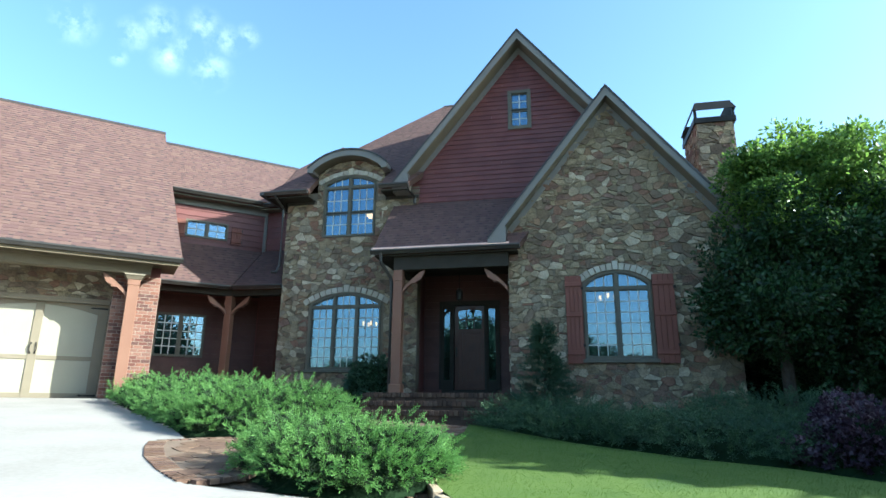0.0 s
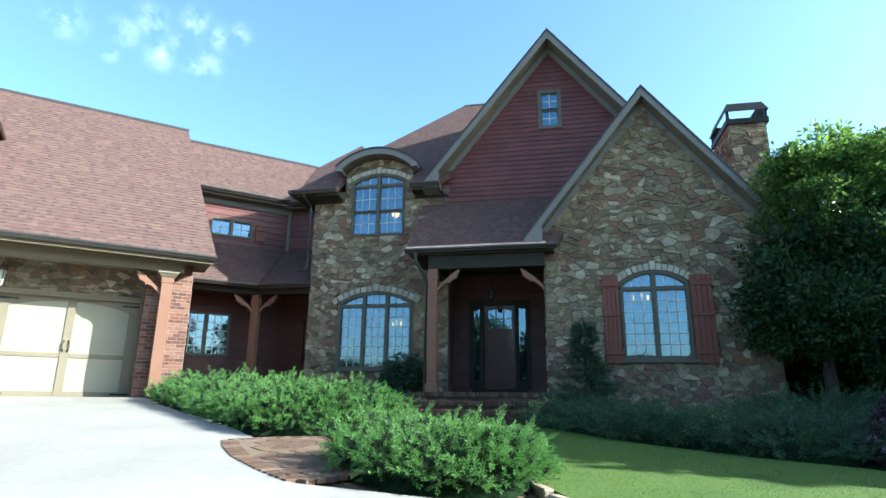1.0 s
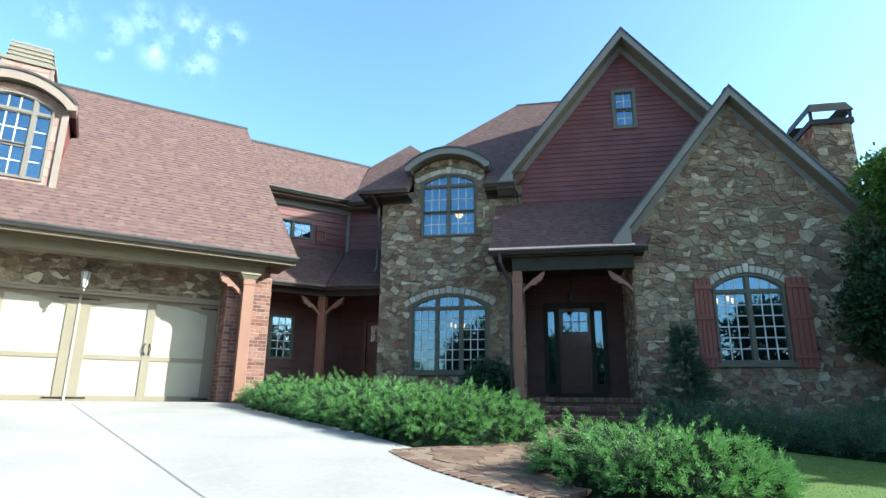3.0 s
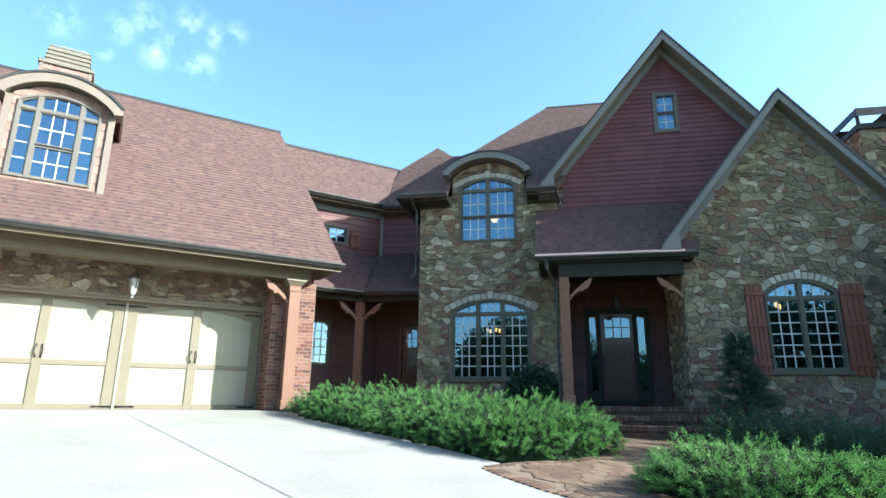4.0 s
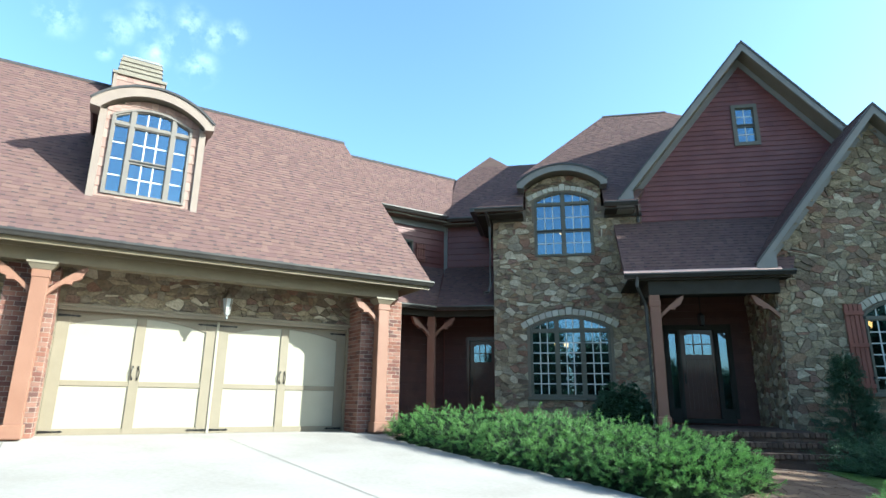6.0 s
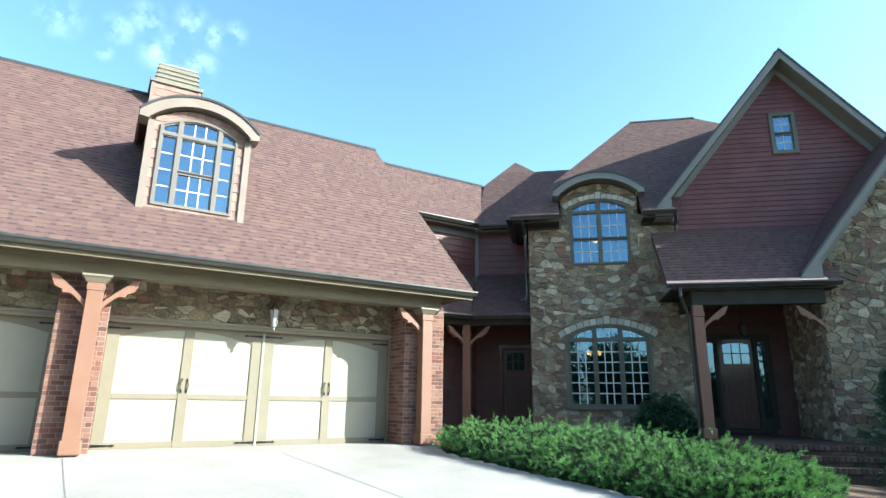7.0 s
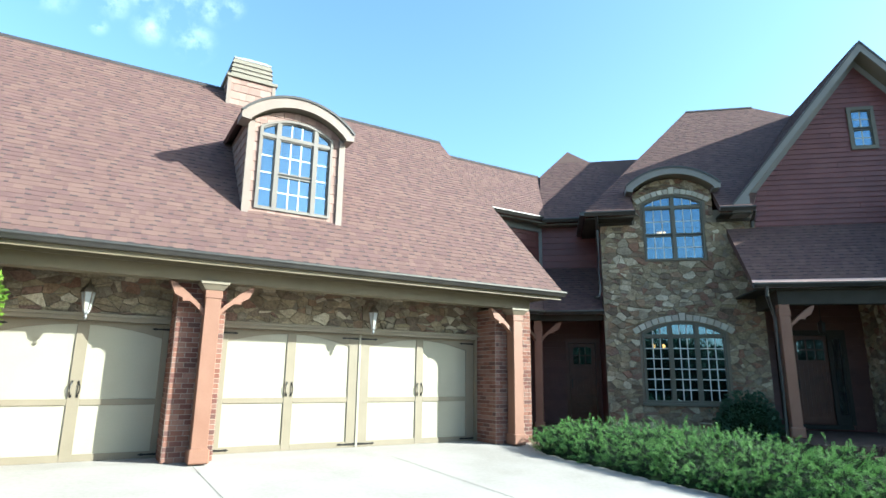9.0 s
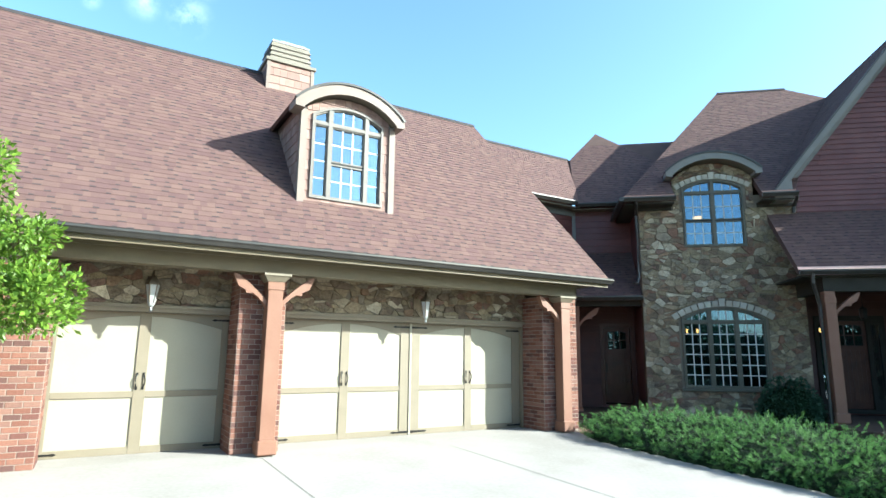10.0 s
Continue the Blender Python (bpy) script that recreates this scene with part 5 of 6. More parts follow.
lantern((-3.02, 15.5, 2.42), G, "aged bronze lantern on the stone over the double garage door")
lantern((-7.79, 15.5, 2.42), G, "aged bronze lantern on the stone over the single garage door")
pend = empty("porch_pendant", "dark iron pendant lantern hanging from the porch ceiling", "lantern", H @ Vector((-2.8, 14.2, 2.62)))
b = bmesh.new()
tube(b, [(0, 0, -0.16), (0, 0, -0.13), (0, 0, 0.1), (0, 0, 0.16)], [0.03, 0.08, 0.09, 0.02], 6)
part("body", b, M_IRON, pend)
b = bmesh.new()
tube(b, [(0, 0, 0.16), (0, 0, 0.73)], 0.008, 5)
part("chain", b, M_IRON, pend)

# ---- plants ----
def spray_template(rng, blades, length, width, spread):
    """Quads of one feathery shoot along +z: blades along a stem, leaning outwards."""
    out = []
    for i in range(blades):
        t = (i + 0.5) / blades
        a = i * 2.4 + rng.uniform(-0.4, 0.4)
        base = Vector((0, 0, length * t * 0.75))
        lean = spread * (1.1 - 0.6 * t)
        d = Vector((math.cos(a) * lean, math.sin(a) * lean, 1.0)).normalized()
        side = d.cross(Vector((math.cos(a + 1.3), math.sin(a + 1.3), 0.3))).normalized()
        ln = length * (0.5 - 0.2 * t) * rng.uniform(0.8, 1.2)
        w = width * rng.uniform(0.8, 1.2)
        out.append([base, base + d * ln * 0.5 + side * w, base + d * ln, base + d * ln * 0.5 - side * w])
    return np.array([[tuple(p) for p in q] for q in out])


def turned_to(dirs, rng):
    """Turns that lay +z on each direction, with a random spin about it."""
    d = dirs / np.linalg.norm(dirs, axis=1, keepdims=True)
    ref = np.where(np.abs(d[:, 2:3]) < 0.9, np.array([[0.0, 0, 1]]), np.array([[1.0, 0, 0]]))
    x = np.cross(ref, d)
    x /= np.linalg.norm(x, axis=1, keepdims=True)
    y = np.cross(d, x)
    s = rng.uniform(0, 2 * np.pi, len(d))[:, None]
    xx = x * np.cos(s) + y * np.sin(s)
    yy = np.cross(d, xx)
    return np.stack([xx, yy, d], axis=2)


def scattered(name, places, dirs, sizes, templates, material, parent, seed, label="", kind=""):
    """One mesh of many shoots: each takes one of the templates, turned, sized and set at its place."""
    rng = np.random.default_rng(seed)
    R = turned_to(dirs, rng)
    pick = rng.integers(0, len(templates), len(places))
    chunks = []
    for k, tp in enumerate(templates):
        m = pick == k
        q = np.einsum("nij,bvj->nbvi", R[m], tp) * sizes[m][:, None, None, None] + places[m][:, None, None, :]
        chunks.append(q.reshape(-1, 3))
    v = np.concatenate(chunks)
    n = len(v) // 4
    me = bpy.data.meshes.new(name)
    me.vertices.add(len(v))
    me.vertices.foreach_set("co", v.ravel())
    me.loops.add(4 * n)
    me.loops.foreach_set("vertex_index", np.arange(4 * n))
    me.polygons.add(n)
    me.polygons.foreach_set("loop_start", np.arange(0, 4 * n, 4))
    me.update(calc_edges=True)
    me.materials.append(material)
    ob = new(name, me)
    ob.parent = parent
    return tagged(ob, label, "", "", kind)


def tuft_template(rng, length, steps, blades, wide=1.0):
    """A feathery juniper plume: an arching stem with short side sprays of scaly twigs that lean forward. Gives the inner and the outer twigs apart."""
    inner, outer = [], []
    bend, curl = rng.uniform(0.15, 0.5), rng.uniform(-0.3, 0.3)
    for i in range(steps):
        t = (i + 0.6) / steps
        base = Vector((bend * length * t * t, curl * length * t * t * 0.5, length * t))
        fwd = Vector((2 * bend * t, curl * t, 1)).normalized()
        for k in range(3):
            a = (0.0, 2.2, 4.1)[k] + i * 0.9 + rng.uniform(-0.4, 0.4)
            out_d = (fwd * 1.0 + Vector((math.cos(a), math.sin(a), 0)) * rng.uniform(0.5, 0.8)).normalized()
            ln = length * (0.25 - 0.15 * t) * rng.uniform(0.75, 1.2)
            for q in range(blades):
                u = (q + 0.4) / blades
                b = base + out_d * ln * u
                d = (out_d + Vector((rng.uniform(-1, 1), rng.uniform(-1, 1), rng.uniform(-0.7, 1))) * 0.3).normalized()
                side = d.cross(Vector((rng.uniform(-1, 1), rng.uniform(-1, 1), rng.uniform(-1, 1)))).normalized() * 0.0027 * wide
                bl = 0.031 * rng.uniform(0.7, 1.3) * (1.15 - 0.35 * t) * wide ** 0.5
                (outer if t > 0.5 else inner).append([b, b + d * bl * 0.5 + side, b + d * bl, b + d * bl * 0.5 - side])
    return [np.array([[tuple(p) for p in q] for q in part_quads]) for part_quads in (inner, outer)]


TUFTS = [tuft_template(random.Random(10 + i), 0.27, 10, 6) for i in range(9)]
TUFTS_SMALL = [np.concatenate(tuft_template(random.Random(30 + i), 0.22, 6, 4, 1.4)) for i in range(5)]
TUFTS_FAR = [tuft_template(random.Random(10 + i), 0.34, 8, 4, 1.5) for i in range(7)]
SHOOTS = [spray_template(random.Random(20 + i), 9, 0.16, 0.022, 1.1) for i in range(5)]
# near black: the shade among the twigs is part of this colour
M_TWIG_SHADE = mat("shaded twigs", [(0.006, 0.014, 0.006), (0.012, 0.024, 0.010)], 0.95, spec=0.05)


def in_poly(x, y, poly):
    inside = np.zeros(len(x), bool)
    for (x0, y0), (x1, y1) in zip(poly, poly[1:] + poly[:1]):
        c = (y0 > y) != (y1 > y)
        with np.errstate(divide="ignore", invalid="ignore"):
            inside ^= c & (x < (x1 - x0) * (y - y0) / (y1 - y0) + x0)
    return inside


def edge_distance(x, y, poly):
    best = np.full(len(x), 1e9)
    for (x0, y0), (x1, y1) in zip(poly, poly[1:] + poly[:1]):
        dx, dy = x1 - x0, y1 - y0
        t = np.clip(((x - x0) * dx + (y - y0) * dy) / (dx * dx + dy * dy), 0, 1)
        best = np.minimum(best, np.hypot(x - x0 - t * dx, y - y0 - t * dy))
    return best


def lumps(x, y, seed, size):
    r = np.random.default_rng(seed)
    out = np.zeros(len(x))
    for k in range(5):
        a, f, p = r.uniform(0, 6.28), size * r.uniform(0.6, 2.2), r.uniform(0, 6.28, 2)
        out += np.sin(f * (x * np.cos(a) + y * np.sin(a)) + p[0]) * np.sin(f * (y * np.cos(a) - x * np.sin(a)) * 0.8 + p[1])
    return out / 5


def hedge(name, label, outline, height, density, seed, material, templates, category="bush", soft=0.7, size=(0.8, 1.35), lumpy=0.16, arch=0.5, core=0.75, loose=0.24, tips=None, clusters=0.0):
    """A spreading shrub over an outline on the ground: a twig sheet coloured as inner shade, with shoots all over it.
    """
    rng = np.random.default_rng(seed)
    xs, ys = [p[0] for p in outline], [p[1] for p in outline]
    cx, cy = sum(xs) / len(xs), sum(ys) / len(ys)
    gz = np.vectorize(ground_z)
    top = empty(name, label, category, (cx, cy, ground_z(cx, cy)))
    area_m = abs(area(list(outline)))

    def h(x, y):
        d = edge_distance(x, y, outline)
        rise = np.sqrt(np.clip(1 - (1 - np.clip(d / soft, 0, 1)) ** 2, 0, 1))
        return height * rise * (1 + lumpy * lumps(x, y, seed, 2.4) + lumpy * 0.6 * lumps(x, y, seed + 1, 6.0) + clusters * lumps(x, y, seed + 2, 14.0))

    n = int(area_m * density)
    x, y = rng.uniform(min(xs), max(xs), n * 3), rng.uniform(min(ys), max(ys), n * 3)
    keep = in_poly(x, y, outline)
    x, y = x[keep][:n], y[keep][:n]
    # extra shoots along the rim, where the sides are steep
    m = int(n * 0.65)
    t = rng.uniform(0, len(outline), m)
    i = t.astype(int)
    P = np.array(outline + [outline[0]])
    ex = P[i] + (P[i + 1] - P[i]) * (t - i)[:, None]
    ex = ex + (np.array([[cx, cy]]) - ex) * (rng.uniform(-0.035, 0.2, m)[:, None]) + rng.normal(0, 0.05, (m, 2))
    ok = np.ones(m, bool)
    x, y = np.r_[x, ex[ok, 0]], np.r_[y, ex[ok, 1]]
    if clusters:
        keep = lumps(x, y, seed + 2, 14.0) > rng.uniform(-0.3, 0.12, len(x))
        x, y = x[keep], y[keep]
    e = 0.04
    hx, hy = (h(x + e, y) - h(x - e, y)) / (2 * e), (h(x, y + e) - h(x, y - e)) / (2 * e)
    lift = 0.95 - 0.5 * rng.random(len(x)) ** 1.4
    z = gz(x, y) + h(x, y) * lift
    nrm = np.stack([-hx, -hy, np.ones(len(x))], 1)
    nrm /= np.linalg.norm(nrm, axis=1, keepdims=True)
    out = np.stack([x - cx, y - cy, 0 * x], 1)
    out /= np.linalg.norm(out, axis=1, keepdims=True) + 1e-6
    d = nrm * 0.6 + out * arch * 0.7 + rng.normal(0, 1, (len(x), 3)) * np.array([0.5, 0.5, 0.2]) * (loose / 0.3)
    d[:, 2] = np.maximum(d[:, 2], 0.0)
    places = np.stack([x, y, z], 1) - np.array([[cx, cy, ground_z(cx, cy)]])
    sizes = rng.uniform(*size, len(x))
    # dark inner and pale outer twigs: the depth shade is split by material
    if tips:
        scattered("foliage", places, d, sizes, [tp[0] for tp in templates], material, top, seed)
        scattered("pale_tips", places, d, sizes, [tp[1] for tp in templates], tips, top, seed, "pale fresh green tips, lightened as if lit")
    else:
        scattered("foliage", places, d, sizes, templates, material, top, seed)
    # the twig mass inside: one dark sheet that stands for the shade there
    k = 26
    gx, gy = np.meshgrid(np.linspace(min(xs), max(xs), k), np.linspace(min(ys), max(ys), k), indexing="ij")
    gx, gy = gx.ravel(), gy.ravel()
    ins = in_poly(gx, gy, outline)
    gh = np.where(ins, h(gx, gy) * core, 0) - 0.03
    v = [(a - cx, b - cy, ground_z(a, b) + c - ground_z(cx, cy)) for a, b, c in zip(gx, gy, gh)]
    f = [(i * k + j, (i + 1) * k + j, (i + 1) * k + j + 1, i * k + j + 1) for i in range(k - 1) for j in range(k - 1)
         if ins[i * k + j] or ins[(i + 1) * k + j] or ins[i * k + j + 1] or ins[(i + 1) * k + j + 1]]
    mesh_of("shaded_twig_mass", v, f, M_TWIG_SHADE, top)
    return top


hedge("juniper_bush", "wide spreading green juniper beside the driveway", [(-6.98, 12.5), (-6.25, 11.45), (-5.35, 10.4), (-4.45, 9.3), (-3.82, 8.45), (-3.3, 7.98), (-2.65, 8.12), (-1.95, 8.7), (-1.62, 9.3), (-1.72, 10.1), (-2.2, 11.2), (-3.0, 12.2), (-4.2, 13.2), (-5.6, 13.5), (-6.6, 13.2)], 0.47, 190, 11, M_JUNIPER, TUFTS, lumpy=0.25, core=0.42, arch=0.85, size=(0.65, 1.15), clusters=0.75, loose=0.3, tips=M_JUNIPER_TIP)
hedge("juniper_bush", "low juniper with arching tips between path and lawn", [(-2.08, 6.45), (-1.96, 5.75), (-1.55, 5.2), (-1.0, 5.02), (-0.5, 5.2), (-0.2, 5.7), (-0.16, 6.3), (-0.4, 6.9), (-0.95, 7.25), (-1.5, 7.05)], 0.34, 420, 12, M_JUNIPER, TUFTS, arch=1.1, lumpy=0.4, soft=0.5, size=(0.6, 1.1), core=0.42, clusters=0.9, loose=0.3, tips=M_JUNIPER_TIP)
# the next three take dimmer, bluer tips: shade put into the colour
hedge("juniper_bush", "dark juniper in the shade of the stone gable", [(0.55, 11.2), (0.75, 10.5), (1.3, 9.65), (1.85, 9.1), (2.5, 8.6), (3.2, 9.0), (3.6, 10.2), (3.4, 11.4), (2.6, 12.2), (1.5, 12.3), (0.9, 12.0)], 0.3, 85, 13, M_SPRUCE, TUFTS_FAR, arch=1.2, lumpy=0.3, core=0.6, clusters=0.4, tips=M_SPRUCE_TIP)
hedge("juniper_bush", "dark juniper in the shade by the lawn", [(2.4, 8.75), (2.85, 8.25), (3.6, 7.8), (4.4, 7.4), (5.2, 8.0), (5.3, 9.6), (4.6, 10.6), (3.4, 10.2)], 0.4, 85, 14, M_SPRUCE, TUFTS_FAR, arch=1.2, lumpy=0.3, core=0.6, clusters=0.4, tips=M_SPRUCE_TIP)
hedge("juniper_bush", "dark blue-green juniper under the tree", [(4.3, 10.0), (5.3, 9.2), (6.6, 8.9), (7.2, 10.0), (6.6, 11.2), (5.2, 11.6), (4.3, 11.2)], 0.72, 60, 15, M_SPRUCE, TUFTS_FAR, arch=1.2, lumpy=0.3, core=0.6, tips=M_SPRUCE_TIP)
hedge("evergreen_hedge", "dark evergreen hedge behind the tree", [(6.75, 12.9), (7.2, 12.2), (9, 11.5), (12, 10.8), (14, 13), (11, 14.5), (7.3, 15.2)], 2.5, 15, 18, M_SPRUCE, TUFTS_FAR, category="hedge", soft=0.35, core=0.85, lumpy=0.2, size=(1.7, 2.4), tips=M_SPRUCE_TIP)
hedge("plum_shrub", "dark purple-leaved shrub beside the lawn", [(4.15, 7.5), (4.75, 6.75), (6.2, 6.05), (8, 5.7), (9.2, 6.3), (9.6, 7.8), (8.2, 8.9), (6.4, 8.9), (4.9, 8.5)], 0.85, 240, 16, M_PLUM, SHOOTS, category="shrub", lumpy=0.5, soft=0.9, size=(0.6, 1.0))
hedge("round_shrub", "dark rounded evergreen shrub by the porch post", [(-2.35, 14.0), (-1.75, 13.65), (-1.3, 13.9), (-1.2, 14.4), (-1.6, 14.75), (-2.3, 14.75), (-2.6, 14.4)], 1.3, 1500, 17, M_SPRUCE, SHOOTS, category="shrub", soft=0.5, core=0.78, arch=0.2, lumpy=0.08, size=(0.4, 0.65))


def conifer(name, label, x, y, height, radius, seed):
    rng = np.random.default_rng(seed)
    z0 = ground_z(x, y)
    top = empty(name, label, "tree", (x, y, z0))
    tr = bmesh.new()
    tube(tr, [(0, 0, -0.05), (0, 0, height * 0.95)], [0.05, 0.008], 7)
    part("trunk", tr, M_BARK, top)
    pl, dr, sz = [], [], []
    for k in range(170):
        t = ((k + rng.random()) / 170) ** 1.25
        a = rng.uniform(0, 2 * np.pi)
        r = radius * (1 - t) ** 1.2 * rng.uniform(0.6, 1.15) + 0.02
        for s in np.linspace(0.25, 1.0, 7):
            pl.append((r * s * math.cos(a), r * s * math.sin(a), 0.08 + t * height * 0.93 + 0.12 * s - 0.1 * s * s))
            dr.append((math.cos(a) + rng.normal(0, 0.5), math.sin(a) + rng.normal(0, 0.5), 0.35 + rng.normal(0, 0.25)))
            sz.append(rng.uniform(0.75, 1.15))
    scattered("foliage", np.array(pl), np.array(dr), np.array(sz), TUFTS_SMALL, M_SPRUCE, top, seed)


conifer("small_spruce", "small dark conical spruce against the stone gable", 1.93, 12.2, 1.95, 0.85, 21)


def leaf_clump(rng, leaves, radius, size):
    out = []
    for i in range(leaves):
        d = Vector((rng.gauss(0, 1), rng.gauss(0, 1), rng.gauss(0, 1) + 0.25)).normalized()
        c = d * radius * rng.uniform(0.35, 1.0)
        ax = (d + Vector((rng.gauss(0, 0.6), rng.gauss(0, 0.6), rng.gauss(0, 0.6) + 0.2))).normalized()
        sd = ax.cross(Vector((rng.gauss(0, 1), rng.gauss(0, 1), rng.gauss(0, 1)))).normalized()
        s = size * rng.uniform(0.7, 1.3)
        out.append([c, c + ax * s * 0.5 + sd * s * 0.24, c + ax * s, c + ax * s * 0.5 - sd * s * 0.24])
    return np.array([[tuple(p) for p in q] for q in out])


CLUMPS = [leaf_clump(random.Random(40 + i), 34, 0.19, 0.085) for i in range(6)]
CLUMPS_NEAR = [leaf_clump(random.Random(60 + i), 60, 0.2, 0.075) for i in range(5)]
CLUMPS_FAR = [leaf_clump(random.Random(80 + i), 40, 0.75, 0.36) for i in range(5)]


def leafy_tree(name, label, x, y, lobes, clumps, seed, templates, material, trunks, spread=1.0, group="", boughs=0, sunlit_top=None):
    """A tree: tapered trunks with limbs, and a crown of leaf clumps gathered round uneven lobes. lobes: x, y, z, radius, height of each, from the base."""
    rng = np.random.default_rng(seed)
    z0 = ground_z(x, y)
    top = empty(name, label, "tree", (x, y, z0), group=group)
    shapes = lobes
    if boughs:
        # each lobe carries boughs of its own, with dark gaps between them
        shapes = []
        for lx, ly, lz, lr, lh in lobes:
            for k in range(boughs):
                u = rng.normal(0, 1, 3)
                u[2] += 0.25
                u /= np.linalg.norm(u)
                q = rng.uniform(0.3, 0.5)
                shapes.append((lx + u[0] * lr * 0.8, ly + u[1] * lr * 0.8, lz + u[2] * lh * 0.8, lr * q, lh * q * 0.62))
    total = sum(l[3] ** 2 * l[4] for l in shapes)
    pl, dr = [], []
    for lx, ly, lz, lr, lh in shapes:
        n = int(clumps * lr * lr * lh / total)
        d = rng.normal(0, 1, (n, 3))
        d /= np.linalg.norm(d, axis=1, keepdims=True)
        r = 1 - 0.55 * rng.random(n) ** 2.2
        bump = 1 + 0.22 * lumps(d[:, 0] * 3 + lx, d[:, 2] * 3 + d[:, 1] * 2, seed, 1.5)
        p = d * (r * bump)[:, None] * np.array([lr, lr, lh]) + np.array([lx, ly, lz])
        pl.append(p)
        dr.append(d + np.array([0, 0, 0.3]) + rng.normal(0, 0.4, (n, 3)))
    pl, dr = np.concatenate(pl), np.concatenate(dr)
    sz = rng.uniform(0.8, 1.3, len(pl)) * spread
    in_sun = np.zeros(len(pl), bool)
    # clumps above a height get a brighter colour, as if the sun lit them
    if sunlit_top:
        in_sun = pl[:, 2] + rng.normal(0, 0.35, len(pl)) > sunlit_top[0]
        scattered("sunlit_leaves", pl[in_sun], dr[in_sun], sz[in_sun], templates, sunlit_top[1], top, seed + 7, "leaves coloured bright for the sunlit top", kind="stuff")
    scattered("crown", pl[~in_sun], dr[~in_sun], sz[~in_sun], templates, material, top, seed)
    for tx, ty, r, lean in trunks:
        tr = bmesh.new()
        l0 = lobes[0]
        tube(tr, [(tx, ty, -0.15), (tx, ty, 0.1), (tx + lean * 0.3, ty, l0[2] * 0.5), (tx + lean, ty, l0[2])], [r * 1.4, r, r * 0.8, r * 0.4], 9)
        part("trunk", tr, M_BARK, top)
        for lx, ly, lz, lr, lh in lobes:
            lb = bmesh.new()
            tube(lb, [(tx + lean * 0.5, ty, l0[2] * 0.55), ((tx + lx) / 2, (ty + ly) / 2, (l0[2] * 0.6 + lz) / 2 + 0.2), (lx, ly, lz)], [r * 0.5, r * 0.35, r * 0.12], 6)
            part("limb", lb, M_BARK, top)
    return top


leafy_tree("holly_tree", "tall broad evergreen tree at the corner of the gable", 6.9, 11.2,
           [(0.4, 0.0, 4.45, 1.6, 1.55), (-0.85, 0.3, 3.15, 1.0, 1.1), (1.7, -0.2, 3.7, 1.5, 1.4), (0.1, -0.2, 2.3, 1.5, 0.95), (-1.1, 0.6, 2.3, 0.75, 0.7), (2.6, -0.4, 2.3, 1.6, 1.2), (-0.2, 0.0, 5.45, 0.75, 0.75), (0.75, 0.0, 5.5, 0.75, 0.7), (3.6, 0.2, 2.3, 1.5, 1.4), (2.0, 0.0, 4.4, 0.9, 0.8), (-0.6, 0.0, 2.0, 1.1, 0.55), (1.2, -0.3, 1.9, 1.3, 0.6), (0.9, 0.3, 3.3, 1.3, 1.3), (0.8, 0.2, 4.6, 1.2, 0.8), (-0.35, 0.1, 4.2, 1.0, 0.95), (0.2, 0.5, 3.5, 1.4, 1.2), (2.2, 0.6, 3.2, 1.6, 1.4), (1.6, 0.5, 2.2, 1.6, 1.0), (1.5, -0.2, 1.35, 1.3, 0.55), (2.8, -0.3, 1.4, 1.4, 0.65)],
           7000, 31, CLUMPS, M_LEAF, [(-0.45, 0.2, 0.13, 0.1), (0.7, -0.1, 0.12, -0.1)], boughs=10, sunlit_top=(4.3, M_LEAF_SUNLIT))
leafy_tree("ornamental_tree", "bright green small-leaved tree beside the garage", -15.6, 7.2,
           [(0.5, 0.3, 2.2, 0.66, 0.38), (0.36, 0.25, 2.95, 0.5, 0.34), (-0.15, 0.1, 3.65, 0.5, 0.55), (-0.65, 0.0, 2.9, 0.75, 1.0)],
           460, 32, CLUMPS_NEAR, M_BRIGHT, [(-0.1, 0.0, 0.07, 0.1)], spread=0.95)
# trees across the street, which the windows mirror
STREET = [(-14.6, -19, 7.6, 1.9), (-11.2, -17, 8.4, 2.0), (-6.2, -18, 7.2, 2.1), (-2.8, -17, 5.8, 2.1), (0, -19, 4.6, 1.6), (8, -20, 9.0, 2.7), (12, -18, 9.6, 2.9), (16.5, -21, 10.5, 3.0), (-17, -24, 4.8, 2.4), (-24, -26, 5.0, 2.6), (-31, -28, 5.5, 2.6), (4, -29, 5.5, 2.2), (22, -15, 9.5, 3.0)]
for i, (x, y, hh, rr) in enumerate(STREET):
    leafy_tree("street_tree", "tall dark green tree across the street", x, y,
               [(0, 0, hh * 0.62, rr, hh * 0.34), (rr * 0.5, 0.4, hh * 0.5, rr * 0.7, hh * 0.2), (-rr * 0.5, -0.3, hh * 0.72, rr * 0.7, hh * 0.22)],
               170, 100 + i, CLUMPS_FAR, M_SPRUCE, [(0, 0, 0.2, 0.2)], group="street trees")
for i, (x, y, hh, rr) in enumerate([(13.4, 5.7, 7.6, 1.1), (13.8, 6.2, 7.8, 1.7), (15.2, 8.1, 8.0, 1.9), (16.8, 9.8, 7.6, 2.2), (12.5, 13.5, 6.5, 2.4), (10.5, 17.5, 6.5, 2.4), (15, 17, 8, 2.6)]):
    leafy_tree("yard_tree", "leafy tree beside the lawn", x, y,
               [(0, 0, hh * 0.55, rr, hh * 0.36), (rr * 0.5, 0.4, hh * 0.42, rr * 0.7, hh * 0.28), (-rr * 0.5, -0.3, hh * 0.66, rr * 0.7, hh * 0.26)],
               330, 120 + i, CLUMPS_FAR, M_LEAF, [(0, 0, 0.16, 0.2)], group="yard trees")


